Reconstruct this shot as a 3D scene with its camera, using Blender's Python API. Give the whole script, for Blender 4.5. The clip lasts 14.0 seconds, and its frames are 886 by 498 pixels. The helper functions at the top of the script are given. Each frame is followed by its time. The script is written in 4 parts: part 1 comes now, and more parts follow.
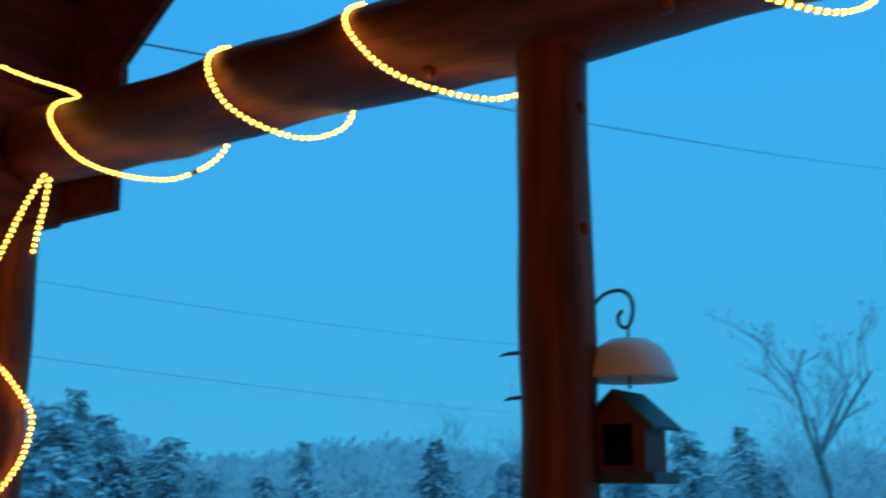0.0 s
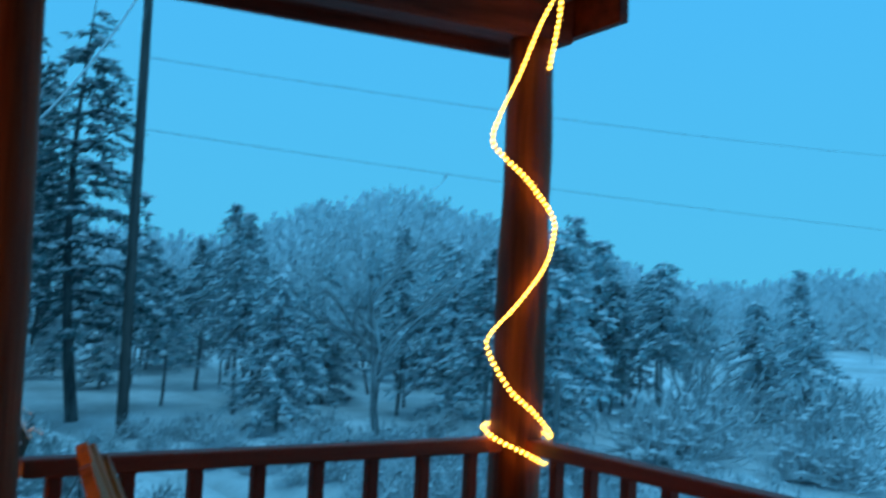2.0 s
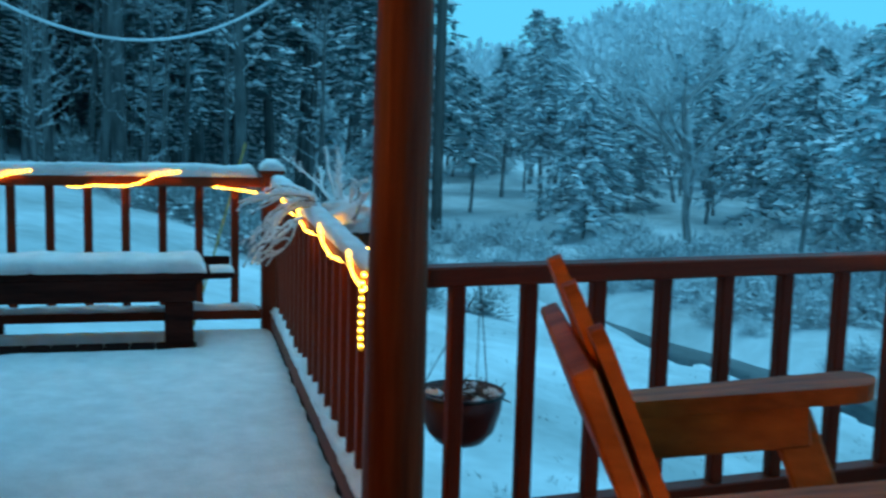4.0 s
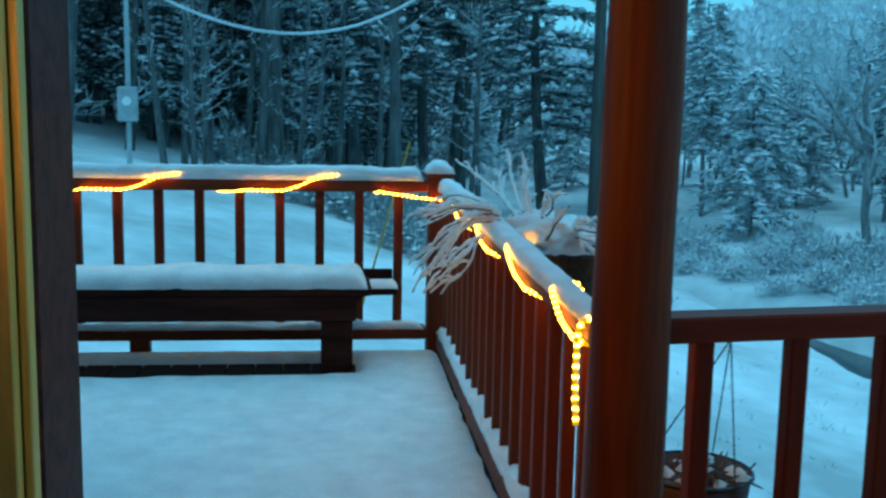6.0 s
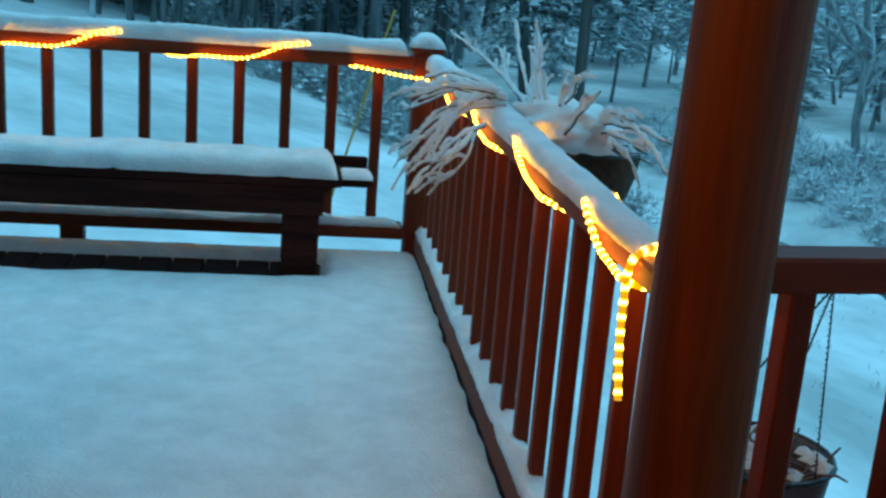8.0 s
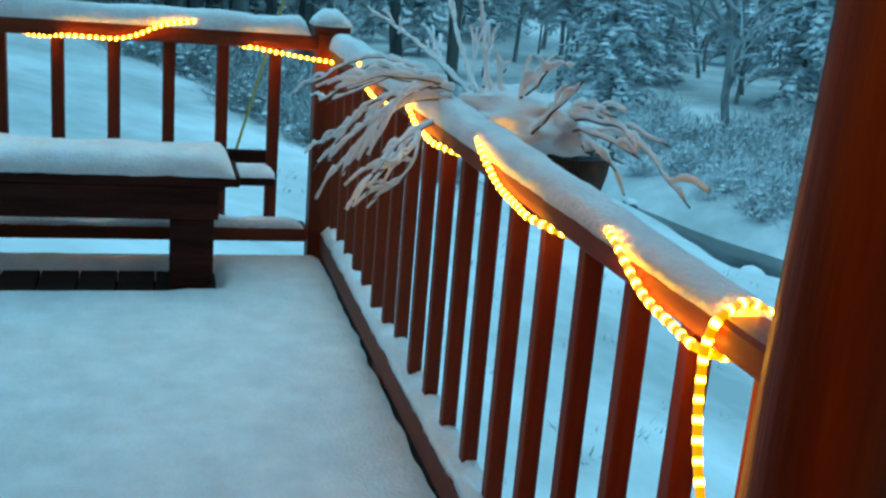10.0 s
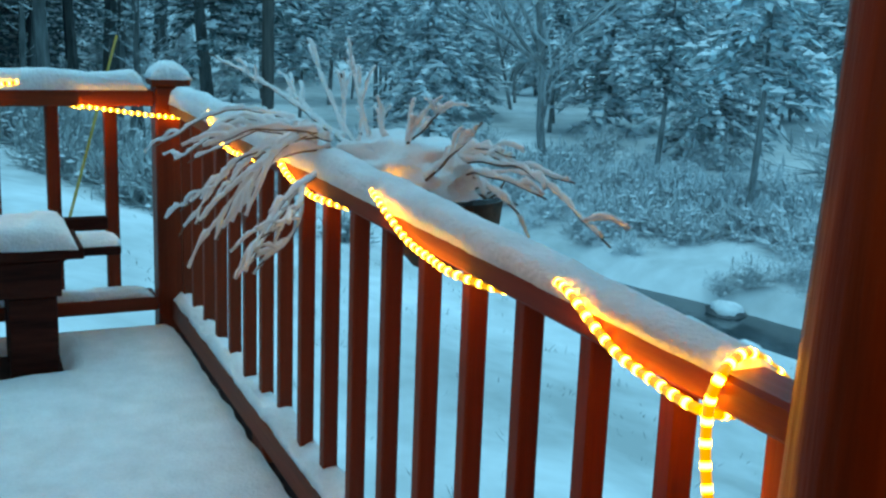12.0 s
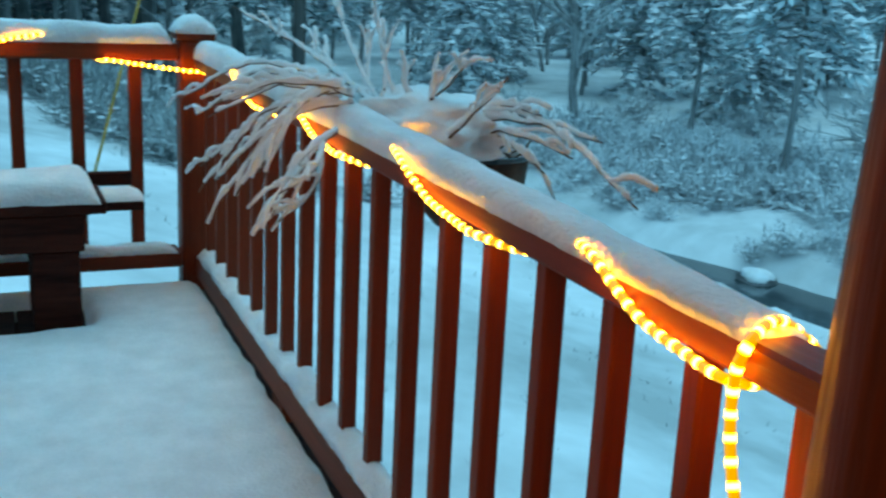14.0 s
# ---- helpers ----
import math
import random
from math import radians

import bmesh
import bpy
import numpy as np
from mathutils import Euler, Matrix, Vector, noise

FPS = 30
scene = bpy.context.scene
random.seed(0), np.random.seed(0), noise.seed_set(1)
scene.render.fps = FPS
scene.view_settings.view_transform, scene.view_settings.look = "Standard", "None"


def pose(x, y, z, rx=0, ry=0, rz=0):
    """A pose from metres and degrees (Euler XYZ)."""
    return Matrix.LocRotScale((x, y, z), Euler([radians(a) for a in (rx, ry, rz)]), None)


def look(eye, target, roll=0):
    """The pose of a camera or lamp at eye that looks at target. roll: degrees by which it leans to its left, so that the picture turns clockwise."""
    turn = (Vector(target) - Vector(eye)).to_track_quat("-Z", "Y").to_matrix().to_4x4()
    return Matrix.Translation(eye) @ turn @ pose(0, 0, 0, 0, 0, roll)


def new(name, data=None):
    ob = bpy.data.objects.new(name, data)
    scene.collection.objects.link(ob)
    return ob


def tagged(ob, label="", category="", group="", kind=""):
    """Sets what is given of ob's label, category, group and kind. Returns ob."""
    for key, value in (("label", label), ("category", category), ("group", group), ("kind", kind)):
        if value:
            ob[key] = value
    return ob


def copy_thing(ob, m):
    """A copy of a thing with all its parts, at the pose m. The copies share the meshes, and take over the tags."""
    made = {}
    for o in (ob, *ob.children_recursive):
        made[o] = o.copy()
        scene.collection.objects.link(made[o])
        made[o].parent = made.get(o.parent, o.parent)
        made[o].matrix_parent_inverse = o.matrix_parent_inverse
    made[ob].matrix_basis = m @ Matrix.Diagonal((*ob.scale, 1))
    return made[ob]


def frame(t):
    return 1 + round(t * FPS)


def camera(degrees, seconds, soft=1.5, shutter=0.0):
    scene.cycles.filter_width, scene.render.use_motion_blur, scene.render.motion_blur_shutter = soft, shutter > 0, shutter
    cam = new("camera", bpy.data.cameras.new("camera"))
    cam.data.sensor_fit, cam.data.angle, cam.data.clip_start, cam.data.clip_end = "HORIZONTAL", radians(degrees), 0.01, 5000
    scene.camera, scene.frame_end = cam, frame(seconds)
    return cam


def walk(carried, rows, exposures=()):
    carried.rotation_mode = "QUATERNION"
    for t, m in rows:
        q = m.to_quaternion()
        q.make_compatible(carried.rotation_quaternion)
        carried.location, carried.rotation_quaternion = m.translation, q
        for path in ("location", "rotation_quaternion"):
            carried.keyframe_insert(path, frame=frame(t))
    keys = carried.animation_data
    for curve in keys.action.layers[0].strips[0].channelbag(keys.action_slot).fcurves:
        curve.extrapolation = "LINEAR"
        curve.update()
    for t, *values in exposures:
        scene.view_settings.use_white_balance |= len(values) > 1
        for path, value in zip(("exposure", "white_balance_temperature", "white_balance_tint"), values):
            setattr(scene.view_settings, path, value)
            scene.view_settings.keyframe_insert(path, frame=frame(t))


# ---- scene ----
cam = camera(44.8, 14.0, soft=2.4, shutter=0.4)
PATH = [
    (0, (-0.218, 0.243, 1.561), (-1.34, 1.841, 1.996), 0.3),
    (0.5, (-0.23, 0.227, 1.555), (-1.554, 1.673, 1.949), 0.4),
    (1, (-0.222, 0.202, 1.535), (-1.691, 1.516, 1.876), 0.6),
    (1.5, (-0.23, 0.179, 1.506), (-1.844, 1.336, 1.742), 0.7),
    (2, (-0.269, 0.174, 1.466), (-2.008, 1.155, 1.568), 2.6),
    (2.5, (-0.312, 0.165, 1.43), (-2.131, 0.994, 1.365), 3.6),
    (3, (-0.441, 0.118, 1.423), (-2.296, 0.842, 1.232), 3.3),
    (3.5, (-0.621, 0.026, 1.419), (-2.507, 0.649, 1.188), 1.7),
    (4, (-0.808, -0.008, 1.409), (-2.728, 0.481, 1.136), 1.6),
    (4.2, (-0.868, -0.005, 1.415), (-2.805, 0.42, 1.161), 1.3),
    (6.3, (-1.702, -0.034, 1.415), (-3.667, 0.131, 1.084), 1.6),
    (6.5, (-1.779, -0.035, 1.4), (-3.743, 0.103, 1.047), 2.0),
    (7, (-2.012, -0.024, 1.383), (-3.97, 0.144, 1.012), 2.2),
    (7.5, (-2.242, -0.031, 1.351), (-4.181, 0.117, 0.886), 1.1),
    (7.7, (-2.265, 0.014, 1.325), (-4.197, 0.211, 0.849), 2.5),
    (9.8, (-2.818, -0.083, 1.29), (-4.67, 0.427, 0.735), 5.6),
    (10, (-2.837, -0.091, 1.282), (-4.698, 0.421, 0.758), 4.8),
    (10.5, (-2.885, -0.111, 1.276), (-4.741, 0.481, 0.822), 3.9),
    (11, (-2.968, -0.136, 1.28), (-4.828, 0.465, 0.857), 0.6),
    (11.5, (-3.019, -0.17, 1.263), (-4.808, 0.618, 0.84), 1.3),
    (12, (-3.048, -0.185, 1.265), (-4.82, 0.635, 0.833), 2.2),
    (12.5, (-3.061, -0.184, 1.256), (-4.805, 0.683, 0.798), 3.3),
    (13, (-3.068, -0.181, 1.256), (-4.799, 0.693, 0.764), 3.1),
    (13.5, (-3.072, -0.179, 1.253), (-4.799, 0.7, 0.756), 3.3),
    (14, (-3.088, -0.15, 1.249), (-4.866, 0.616, 0.746), 2.8),
]
EXPOSURES = [(0, -0.02, 5900, 10), (1.5, 0.12, 6100, 10), (2.5, 0.4, 6600, 8), (3.5, 0.58, 6900, 6), (4.2, 0.63, 7000, 6), (7, 0.68, 7500, 8), (10, 0.83, 8500, 14), (14, 0.85, 8900, 16)]
walk(cam, [(t, look(eye, target, roll)) for t, eye, target, roll in PATH], EXPOSURES)

# ---- world and exposure ----
world = bpy.data.worlds.new("dusk_sky")
scene.world = world
world.use_nodes = True
wn, wl = world.node_tree.nodes, world.node_tree.links
bg = wn["Background"]
coord = wn.new("ShaderNodeTexCoord")
split = wn.new("ShaderNodeSeparateXYZ")
ramp = wn.new("ShaderNodeValToRGB")
wl.new(coord.outputs["Generated"], split.inputs[0])
wl.new(split.outputs["Z"], ramp.inputs[0])
ramp.color_ramp.elements[0].position, ramp.color_ramp.elements[0].color = 0.0, (0.075, 0.44, 0.70, 1)
ramp.color_ramp.elements[1].position, ramp.color_ramp.elements[1].color = 0.42, (0.058, 0.40, 0.80, 1)
wl.new(ramp.outputs[0], bg.inputs["Color"])
glow = wn.new("ShaderNodeMapRange")
glow.inputs["From Min"].default_value, glow.inputs["From Max"].default_value = 0.4, 1.0
glow.inputs["To Min"].default_value, glow.inputs["To Max"].default_value = 1.0, 1.35
wl.new(split.outputs["Z"], glow.inputs[0])
wl.new(glow.outputs[0], bg.inputs["Strength"])
top = ramp.color_ramp.elements.new(1.0)
top.color = (0.17, 0.53, 0.80, 1)


# ---- materials ----
def material(name, base, rough=0.6, vary=0.25, scale=6.0, stretch=(1, 1, 1), bump=0.2, bump_scale=40.0, dark=None, island=0.0, spec=0.5):
    m = bpy.data.materials.new(name)
    m.use_nodes = True
    n, l = m.node_tree.nodes, m.node_tree.links
    b = n["Principled BSDF"]
    b.inputs["Roughness"].default_value = rough
    b.inputs["Specular IOR Level"].default_value = spec
    tc = n.new("ShaderNodeTexCoord")
    mp = n.new("ShaderNodeMapping")
    mp.inputs["Scale"].default_value = stretch
    l.new(tc.outputs["Object"], mp.inputs[0])
    big, small = n.new("ShaderNodeTexNoise"), n.new("ShaderNodeTexNoise")
    big.inputs["Scale"].default_value, small.inputs["Scale"].default_value = scale, bump_scale
    big.inputs["Detail"].default_value = 5
    small.inputs["Detail"].default_value = 4
    for t in (big, small):
        l.new(mp.outputs[0], t.inputs["Vector"])
    mix = n.new("ShaderNodeMixRGB")
    low = dark or tuple(c * (1 - vary * 1.6) for c in base)
    mix.inputs[1].default_value, mix.inputs[2].default_value = (*low, 1), (*(min(1, c * (1 + vary)) for c in base), 1)
    add = n.new("ShaderNodeMath")
    add.operation = "MULTIPLY_ADD"
    l.new(small.outputs[0], add.inputs[0])
    add.inputs[1].default_value = 0.35
    l.new(big.outputs[0], add.inputs[2])
    rng = n.new("ShaderNodeMapRange")
    rng.inputs["From Min"].default_value, rng.inputs["From Max"].default_value = 0.45, 0.9
    l.new(add.outputs[0], rng.inputs[0])
    l.new(rng.outputs[0], mix.inputs[0])
    colour = mix.outputs[0]
    if island:
        geo, obj = n.new("ShaderNodeNewGeometry"), n.new("ShaderNodeObjectInfo")
        summed = n.new("ShaderNodeMath")
        summed.operation = "ADD"
        l.new(geo.outputs["Random Per Island"], summed.inputs[0])
        l.new(obj.outputs["Random"], summed.inputs[1])
        hsv = n.new("ShaderNodeHueSaturation")
        r2 = n.new("ShaderNodeMapRange")
        r2.inputs["From Max"].default_value = 2.0
        r2.inputs["To Min"].default_value, r2.inputs["To Max"].default_value = 1 - island, 1 + island
        l.new(summed.outputs[0], r2.inputs[0])
        l.new(r2.outputs[0], hsv.inputs["Value"])
        l.new(colour, hsv.inputs["Color"])
        colour = hsv.outputs[0]
    l.new(colour, b.inputs["Base Color"])
    if bump:
        bp = n.new("ShaderNodeBump")
        bp.inputs["Strength"].default_value, bp.inputs["Distance"].default_value = bump, 0.01
        l.new(small.outputs[0], bp.inputs["Height"])
        l.new(bp.outputs[0], b.inputs["Normal"])
    return m


RED = (0.20, 0.026, 0.007)
log_up = material("peeled_log_upright", (0.165, 0.034, 0.009), 0.5, 0.42, 7, (2.4, 2.4, 0.16), 0.35, 26, spec=0.2)
log_x = material("peeled_log_lying", (0.14, 0.030, 0.012), 0.5, 0.4, 5, (0.35, 3, 3), 0.35, 30, spec=0.35)
wood_x = material("stained_wood_lengthwise", RED, 0.55, 0.22, 5, (0.3, 4, 4), 0.15, 24, island=0.15, spec=0.2)
wood_y = material("stained_wood_crosswise", RED, 0.55, 0.22, 5, (4, 0.3, 4), 0.15, 24, island=0.15, spec=0.2)
wood_up = material("stained_wood_upright", RED, 0.55, 0.22, 5, (4, 4, 0.3), 0.15, 24, island=0.18, spec=0.2)
board_dark = material("dark_stained_board", (0.10, 0.022, 0.014), 0.65, 0.4, 5, (3, 0.3, 3), 0.3, 25, spec=0.15)
bench_wood = material("dark_bench_wood", (0.055, 0.012, 0.008), 0.75, 0.4, 6, (3, 0.3, 3), 0.25, 30, spec=0.1)
chair_wood = material("varnished_pine", (0.60, 0.16, 0.033), 0.55, 0.4, 4, (4, 0.5, 1.2), 0.2, 25, island=0.12, spec=0.22)
snow = material("fresh_snow", (0.80, 0.81, 0.83), 0.75, 0.08, 9, (1, 1, 1), 0.75, 85, spec=0.2)
fine_snow = material("snow_on_twigs", (0.86, 0.87, 0.88), 0.8, 0.05, 12, (1, 1, 1), 0.4, 120, spec=0.15)
ground_snow = material("snowy_ground", (0.78, 0.80, 0.82), 0.8, 0.08, 0.35, (1, 1, 1), 0.5, 2.5, dark=(0.42, 0.44, 0.44), spec=0.2)
tree_snow = material("snow_on_branches", (0.72, 0.74, 0.76), 0.85, 0.12, 2, bump=0, spec=0.2)
pine_needles = material("dark_pine_needles", (0.13, 0.20, 0.21), 0.8, 0.4, 1.5, bump=0, island=0.4, spec=0.2)
# distance haze is put into both needle colours, paler than snow alone makes them
needles = material("haze_pale_conifer_needles", (0.46, 0.61, 0.64), 0.8, 0.4, 1.5, bump=0, island=0.5, spec=0.2)
haze_needles = material("snowy_haze_pale_needles", (0.56, 0.68, 0.71), 0.85, 0.2, 1.5, bump=0, island=0.35, spec=0.2)
pine_bark = material("dark_pine_bark", (0.12, 0.125, 0.125), 0.9, 0.4, 6, (1, 1, 0.2), 0.5, 20, spec=0.2)
# bark lifted towards grey for the same haze
bark = material("tree_bark", (0.28, 0.295, 0.30), 0.9, 0.4, 6, (1, 1, 0.2), 0.5, 20, spec=0.2)
# twig colours carry the haze of distance besides their snow
haze_twig = material("snowy_haze_pale_twigs", (0.58, 0.63, 0.65), 0.9, 0.25, 1.5, bump=0, island=0.3, spec=0.2)
haze_pale = material("haze_white_twigs", (0.72, 0.76, 0.78), 0.9, 0.15, 1.5, bump=0, island=0.2, spec=0.2)
# brush colour also lifted for haze
dark_brush = material("brown_winter_brush", (0.36, 0.40, 0.405), 0.9, 0.3, 2, bump=0, island=0.3, spec=0.2)
twig_brown = material("bare_brown_twig", (0.16, 0.085, 0.06), 0.7, 0.3, 20)
water = material("dark_creek_water", (0.02, 0.035, 0.04), 0.12, 0.3, 1.5, (1, 1, 1), 0.35, 6)
stone = material("wet_creek_stone", (0.10, 0.10, 0.105), 0.7, 0.35, 3, bump=0.4, bump_scale=12)
coco = material("brown_coco_liner", (0.09, 0.042, 0.024), 0.95, 0.4, 12, bump=0.6, bump_scale=60)
black_plastic = material("black_plastic", (0.02, 0.02, 0.022), 0.4, 0.2, 8, bump=0.05)
iron = material("black_wrought_iron", (0.025, 0.025, 0.028), 0.5, 0.2, 20, bump=0.1)
pole_wood = material("weathered_pole", (0.09, 0.08, 0.075), 0.85, 0.35, 4, (3, 3, 0.2), 0.4, 20)
grey_metal = material("grey_meter_metal", (0.35, 0.37, 0.38), 0.45, 0.15, 6)
white_cable = material("snow_covered_cable", (0.6, 0.62, 0.64), 0.8, 0.1, 4, bump=0)
grey_cable = material("grey_power_line", (0.20, 0.22, 0.24), 0.7, 0.1, 4, bump=0)
dome_white = material("frosted_plastic_dome", (0.62, 0.55, 0.50), 0.4, 0.06, 8, bump=0.05)
green_roof = material("dark_green_feeder_roof", (0.03, 0.06, 0.055), 0.6, 0.3, 10)
# near-black colour stands for the shade inside the feeder's opening
dark_opening = material("dark_feeder_opening", (0.006, 0.006, 0.007), 0.9, 0.2, 8, bump=0, spec=0.05)
barn_red = material("faded_red_feeder_wall", (0.11, 0.02, 0.018), 0.65, 0.3, 12)
trim_yellow = material("pale_yellow_door_trim", (0.72, 0.44, 0.09), 0.55, 0.12, 8, (3, 3, 0.4), 0.1)
door_brown = material("brown_wooden_door", (0.15, 0.055, 0.016), 0.5, 0.3, 5, (4, 4, 0.4), 0.2)
trim_white = material("white_painted_trim", (0.72, 0.72, 0.70), 0.5, 0.06, 8)
pot_red = material("dark_red_plastic_pot", (0.10, 0.025, 0.022), 0.45, 0.2, 8, bump=0.05)
snow.node_tree.nodes["Principled BSDF"].inputs["Subsurface Weight"].default_value = 0.5
snow.node_tree.nodes["Principled BSDF"].inputs["Subsurface Radius"].default_value = (1.0, 0.8, 0.7)
snow.node_tree.nodes["Principled BSDF"].inputs["Subsurface Scale"].default_value = 0.028
wall_log = material("house_wall_boards", (0.13, 0.055, 0.03), 0.6, 0.35, 5, (0.3, 3, 3), 0.3, 25)
shingle = material("roof_boards", (0.11, 0.04, 0.028), 0.65, 0.35, 5, (0.3, 3, 3), 0.3, 25)


def rope_material():
    """Clear amber tube with a bulb every 25 mm, lit along its length."""
    m = bpy.data.materials.new("lit_rope_light")
    m.use_nodes = True
    n, l = m.node_tree.nodes, m.node_tree.links
    b = n["Principled BSDF"]
    uv = n.new("ShaderNodeUVMap")
    sep = n.new("ShaderNodeSeparateXYZ")
    l.new(uv.outputs[0], sep.inputs[0])
    k = n.new("ShaderNodeMath")
    k.operation = "MULTIPLY"
    k.inputs[1].default_value = 1 / 0.0245
    l.new(sep.outputs["X"], k.inputs[0])
    fr = n.new("ShaderNodeMath")
    fr.operation = "FRACT"
    l.new(k.outputs[0], fr.inputs[0])
    pp = n.new("ShaderNodeMath")
    pp.operation = "PINGPONG"
    pp.inputs[1].default_value = 0.5
    l.new(fr.outputs[0], pp.inputs[0])
    cr = n.new("ShaderNodeValToRGB")
    e = cr.color_ramp.elements
    e[0].position, e[0].color = 0.26, (1.0, 0.55, 0.01, 1)
    e[1].position, e[1].color = 0.42, (1.0, 0.46, 0.055, 1)
    l.new(pp.outputs[0], cr.inputs[0])
    st = n.new("ShaderNodeMapRange")
    st.inputs["From Min"].default_value, st.inputs["From Max"].default_value = 0.27, 0.42
    st.inputs["To Min"].default_value, st.inputs["To Max"].default_value = ROPE_LOW, ROPE_HIGH
    l.new(pp.outputs[0], st.inputs[0])
    b.inputs["Base Color"].default_value = (0.6, 0.35, 0.1, 1)
    b.inputs["Roughness"].default_value = 0.25
    l.new(cr.outputs[0], b.inputs["Emission Color"])
    l.new(st.outputs[0], b.inputs["Emission Strength"])
    return m


ROPE_LOW, ROPE_HIGH = 0.42, 20.0
rope_lit = rope_material()


# ---- mesh helpers ----
def mesh_of(name, bm, mat, smooth=False):
    me = bpy.data.meshes.new(name)
    bm.normal_update()
    bm.to_mesh(me)
    bm.free()
    me.materials.append(mat)
    if smooth:
        me.polygons.foreach_set("use_smooth", [True] * len(me.polygons))
    return me


def part(name, bm, mat, parent=None, label="", smooth=False):
    ob = new(name, mesh_of(name, bm, mat, smooth))
    if parent is not None:
        ob.parent = parent
        ob.matrix_parent_inverse = parent.matrix_basis.inverted()
    return tagged(ob, label)


def thing(name, label, category, at=(0, 0, 0), group="", kind=""):
    ob = new(name)
    ob.empty_display_size = 0.1
    ob.location = at
    return tagged(ob, label, category, group, kind)


def box(bm, lo, hi, bevel=0.006, m=None):
    size = [b - a for a, b in zip(lo, hi)]
    mid = [(a + b) / 2 for a, b in zip(lo, hi)]
    made = bmesh.ops.create_cube(bm, size=1, matrix=(m or Matrix()) @ Matrix.Translation(mid) @ Matrix.Diagonal((*size, 1)))
    if bevel:
        edges = list({e for v in made["verts"] for e in v.link_edges})
        bmesh.ops.bevel(bm, geom=edges, offset=min(bevel, min(size) * 0.3), segments=1, affect="EDGES", profile=0.5)
    return bm


def boxed(lo, hi, bevel=0.006, m=None):
    return box(bmesh.new(), lo, hi, bevel, m)


def tube(bm, pts, radii, sides=8, caps=True, uv=None, wobble=0.0):
    """A tube through pts; radii a number or one for each point."""
    pts = [Vector(p) for p in pts]
    if not hasattr(radii, "__len__"):
        radii = [radii] * len(pts)
    rings, run, side = [], 0.0, None
    lengths = []
    for i, p in enumerate(pts):
        way = (pts[min(i + 1, len(pts) - 1)] - pts[max(i - 1, 0)]).normalized()
        if side is None:
            side = way.orthogonal().normalized()
        side = (side - way * side.dot(way))
        side = side.normalized() if side.length > 1e-6 else way.orthogonal().normalized()
        up = way.cross(side)
        if i:
            run += (p - pts[i - 1]).length
        lengths.append(run)
        ring = []
        for k in range(sides):
            a = 2 * math.pi * k / sides
            off = side * math.cos(a) + up * math.sin(a)
            r = radii[i]
            if wobble:
                q = p + off * r
                r *= 1 + wobble * noise.noise((q.x * 3.1 + 7, q.y * 3.1, q.z * 3.1))
            ring.append(bm.verts.new(p + off * r))
        rings.append(ring)
    layer = bm.loops.layers.uv.verify() if uv else None
    for i in range(len(rings) - 1):
        for k in range(sides):
            f = bm.faces.new((rings[i][k], rings[i][(k + 1) % sides], rings[i + 1][(k + 1) % sides], rings[i + 1][k]))
            if uv:
                for loop, u in zip(f.loops, (lengths[i], lengths[i], lengths[i + 1], lengths[i + 1])):
                    loop[layer].uv = (u, 0)
    if caps:
        bm.faces.new(rings[0][::-1])
        bm.faces.new(rings[-1])
    return bm


def smooth_line(pts, step=0.02):
    """A Catmull-Rom line through pts."""
    pts = [Vector(p) for p in pts]
    pts = [2 * pts[0] - pts[1]] + pts + [2 * pts[-1] - pts[-2]]
    out = []
    for i in range(1, len(pts) - 2):
        a, b, c, d = pts[i - 1 : i + 3]
        n = max(2, int((c - b).length / step))
        for k in range(n):
            t = k / n
            out.append(0.5 * (2 * b + (c - a) * t + (2 * a - 5 * b + 4 * c - d) * t * t + (3 * b - a - 3 * c + d) * t ** 3))
    return out + [pts[-2]]


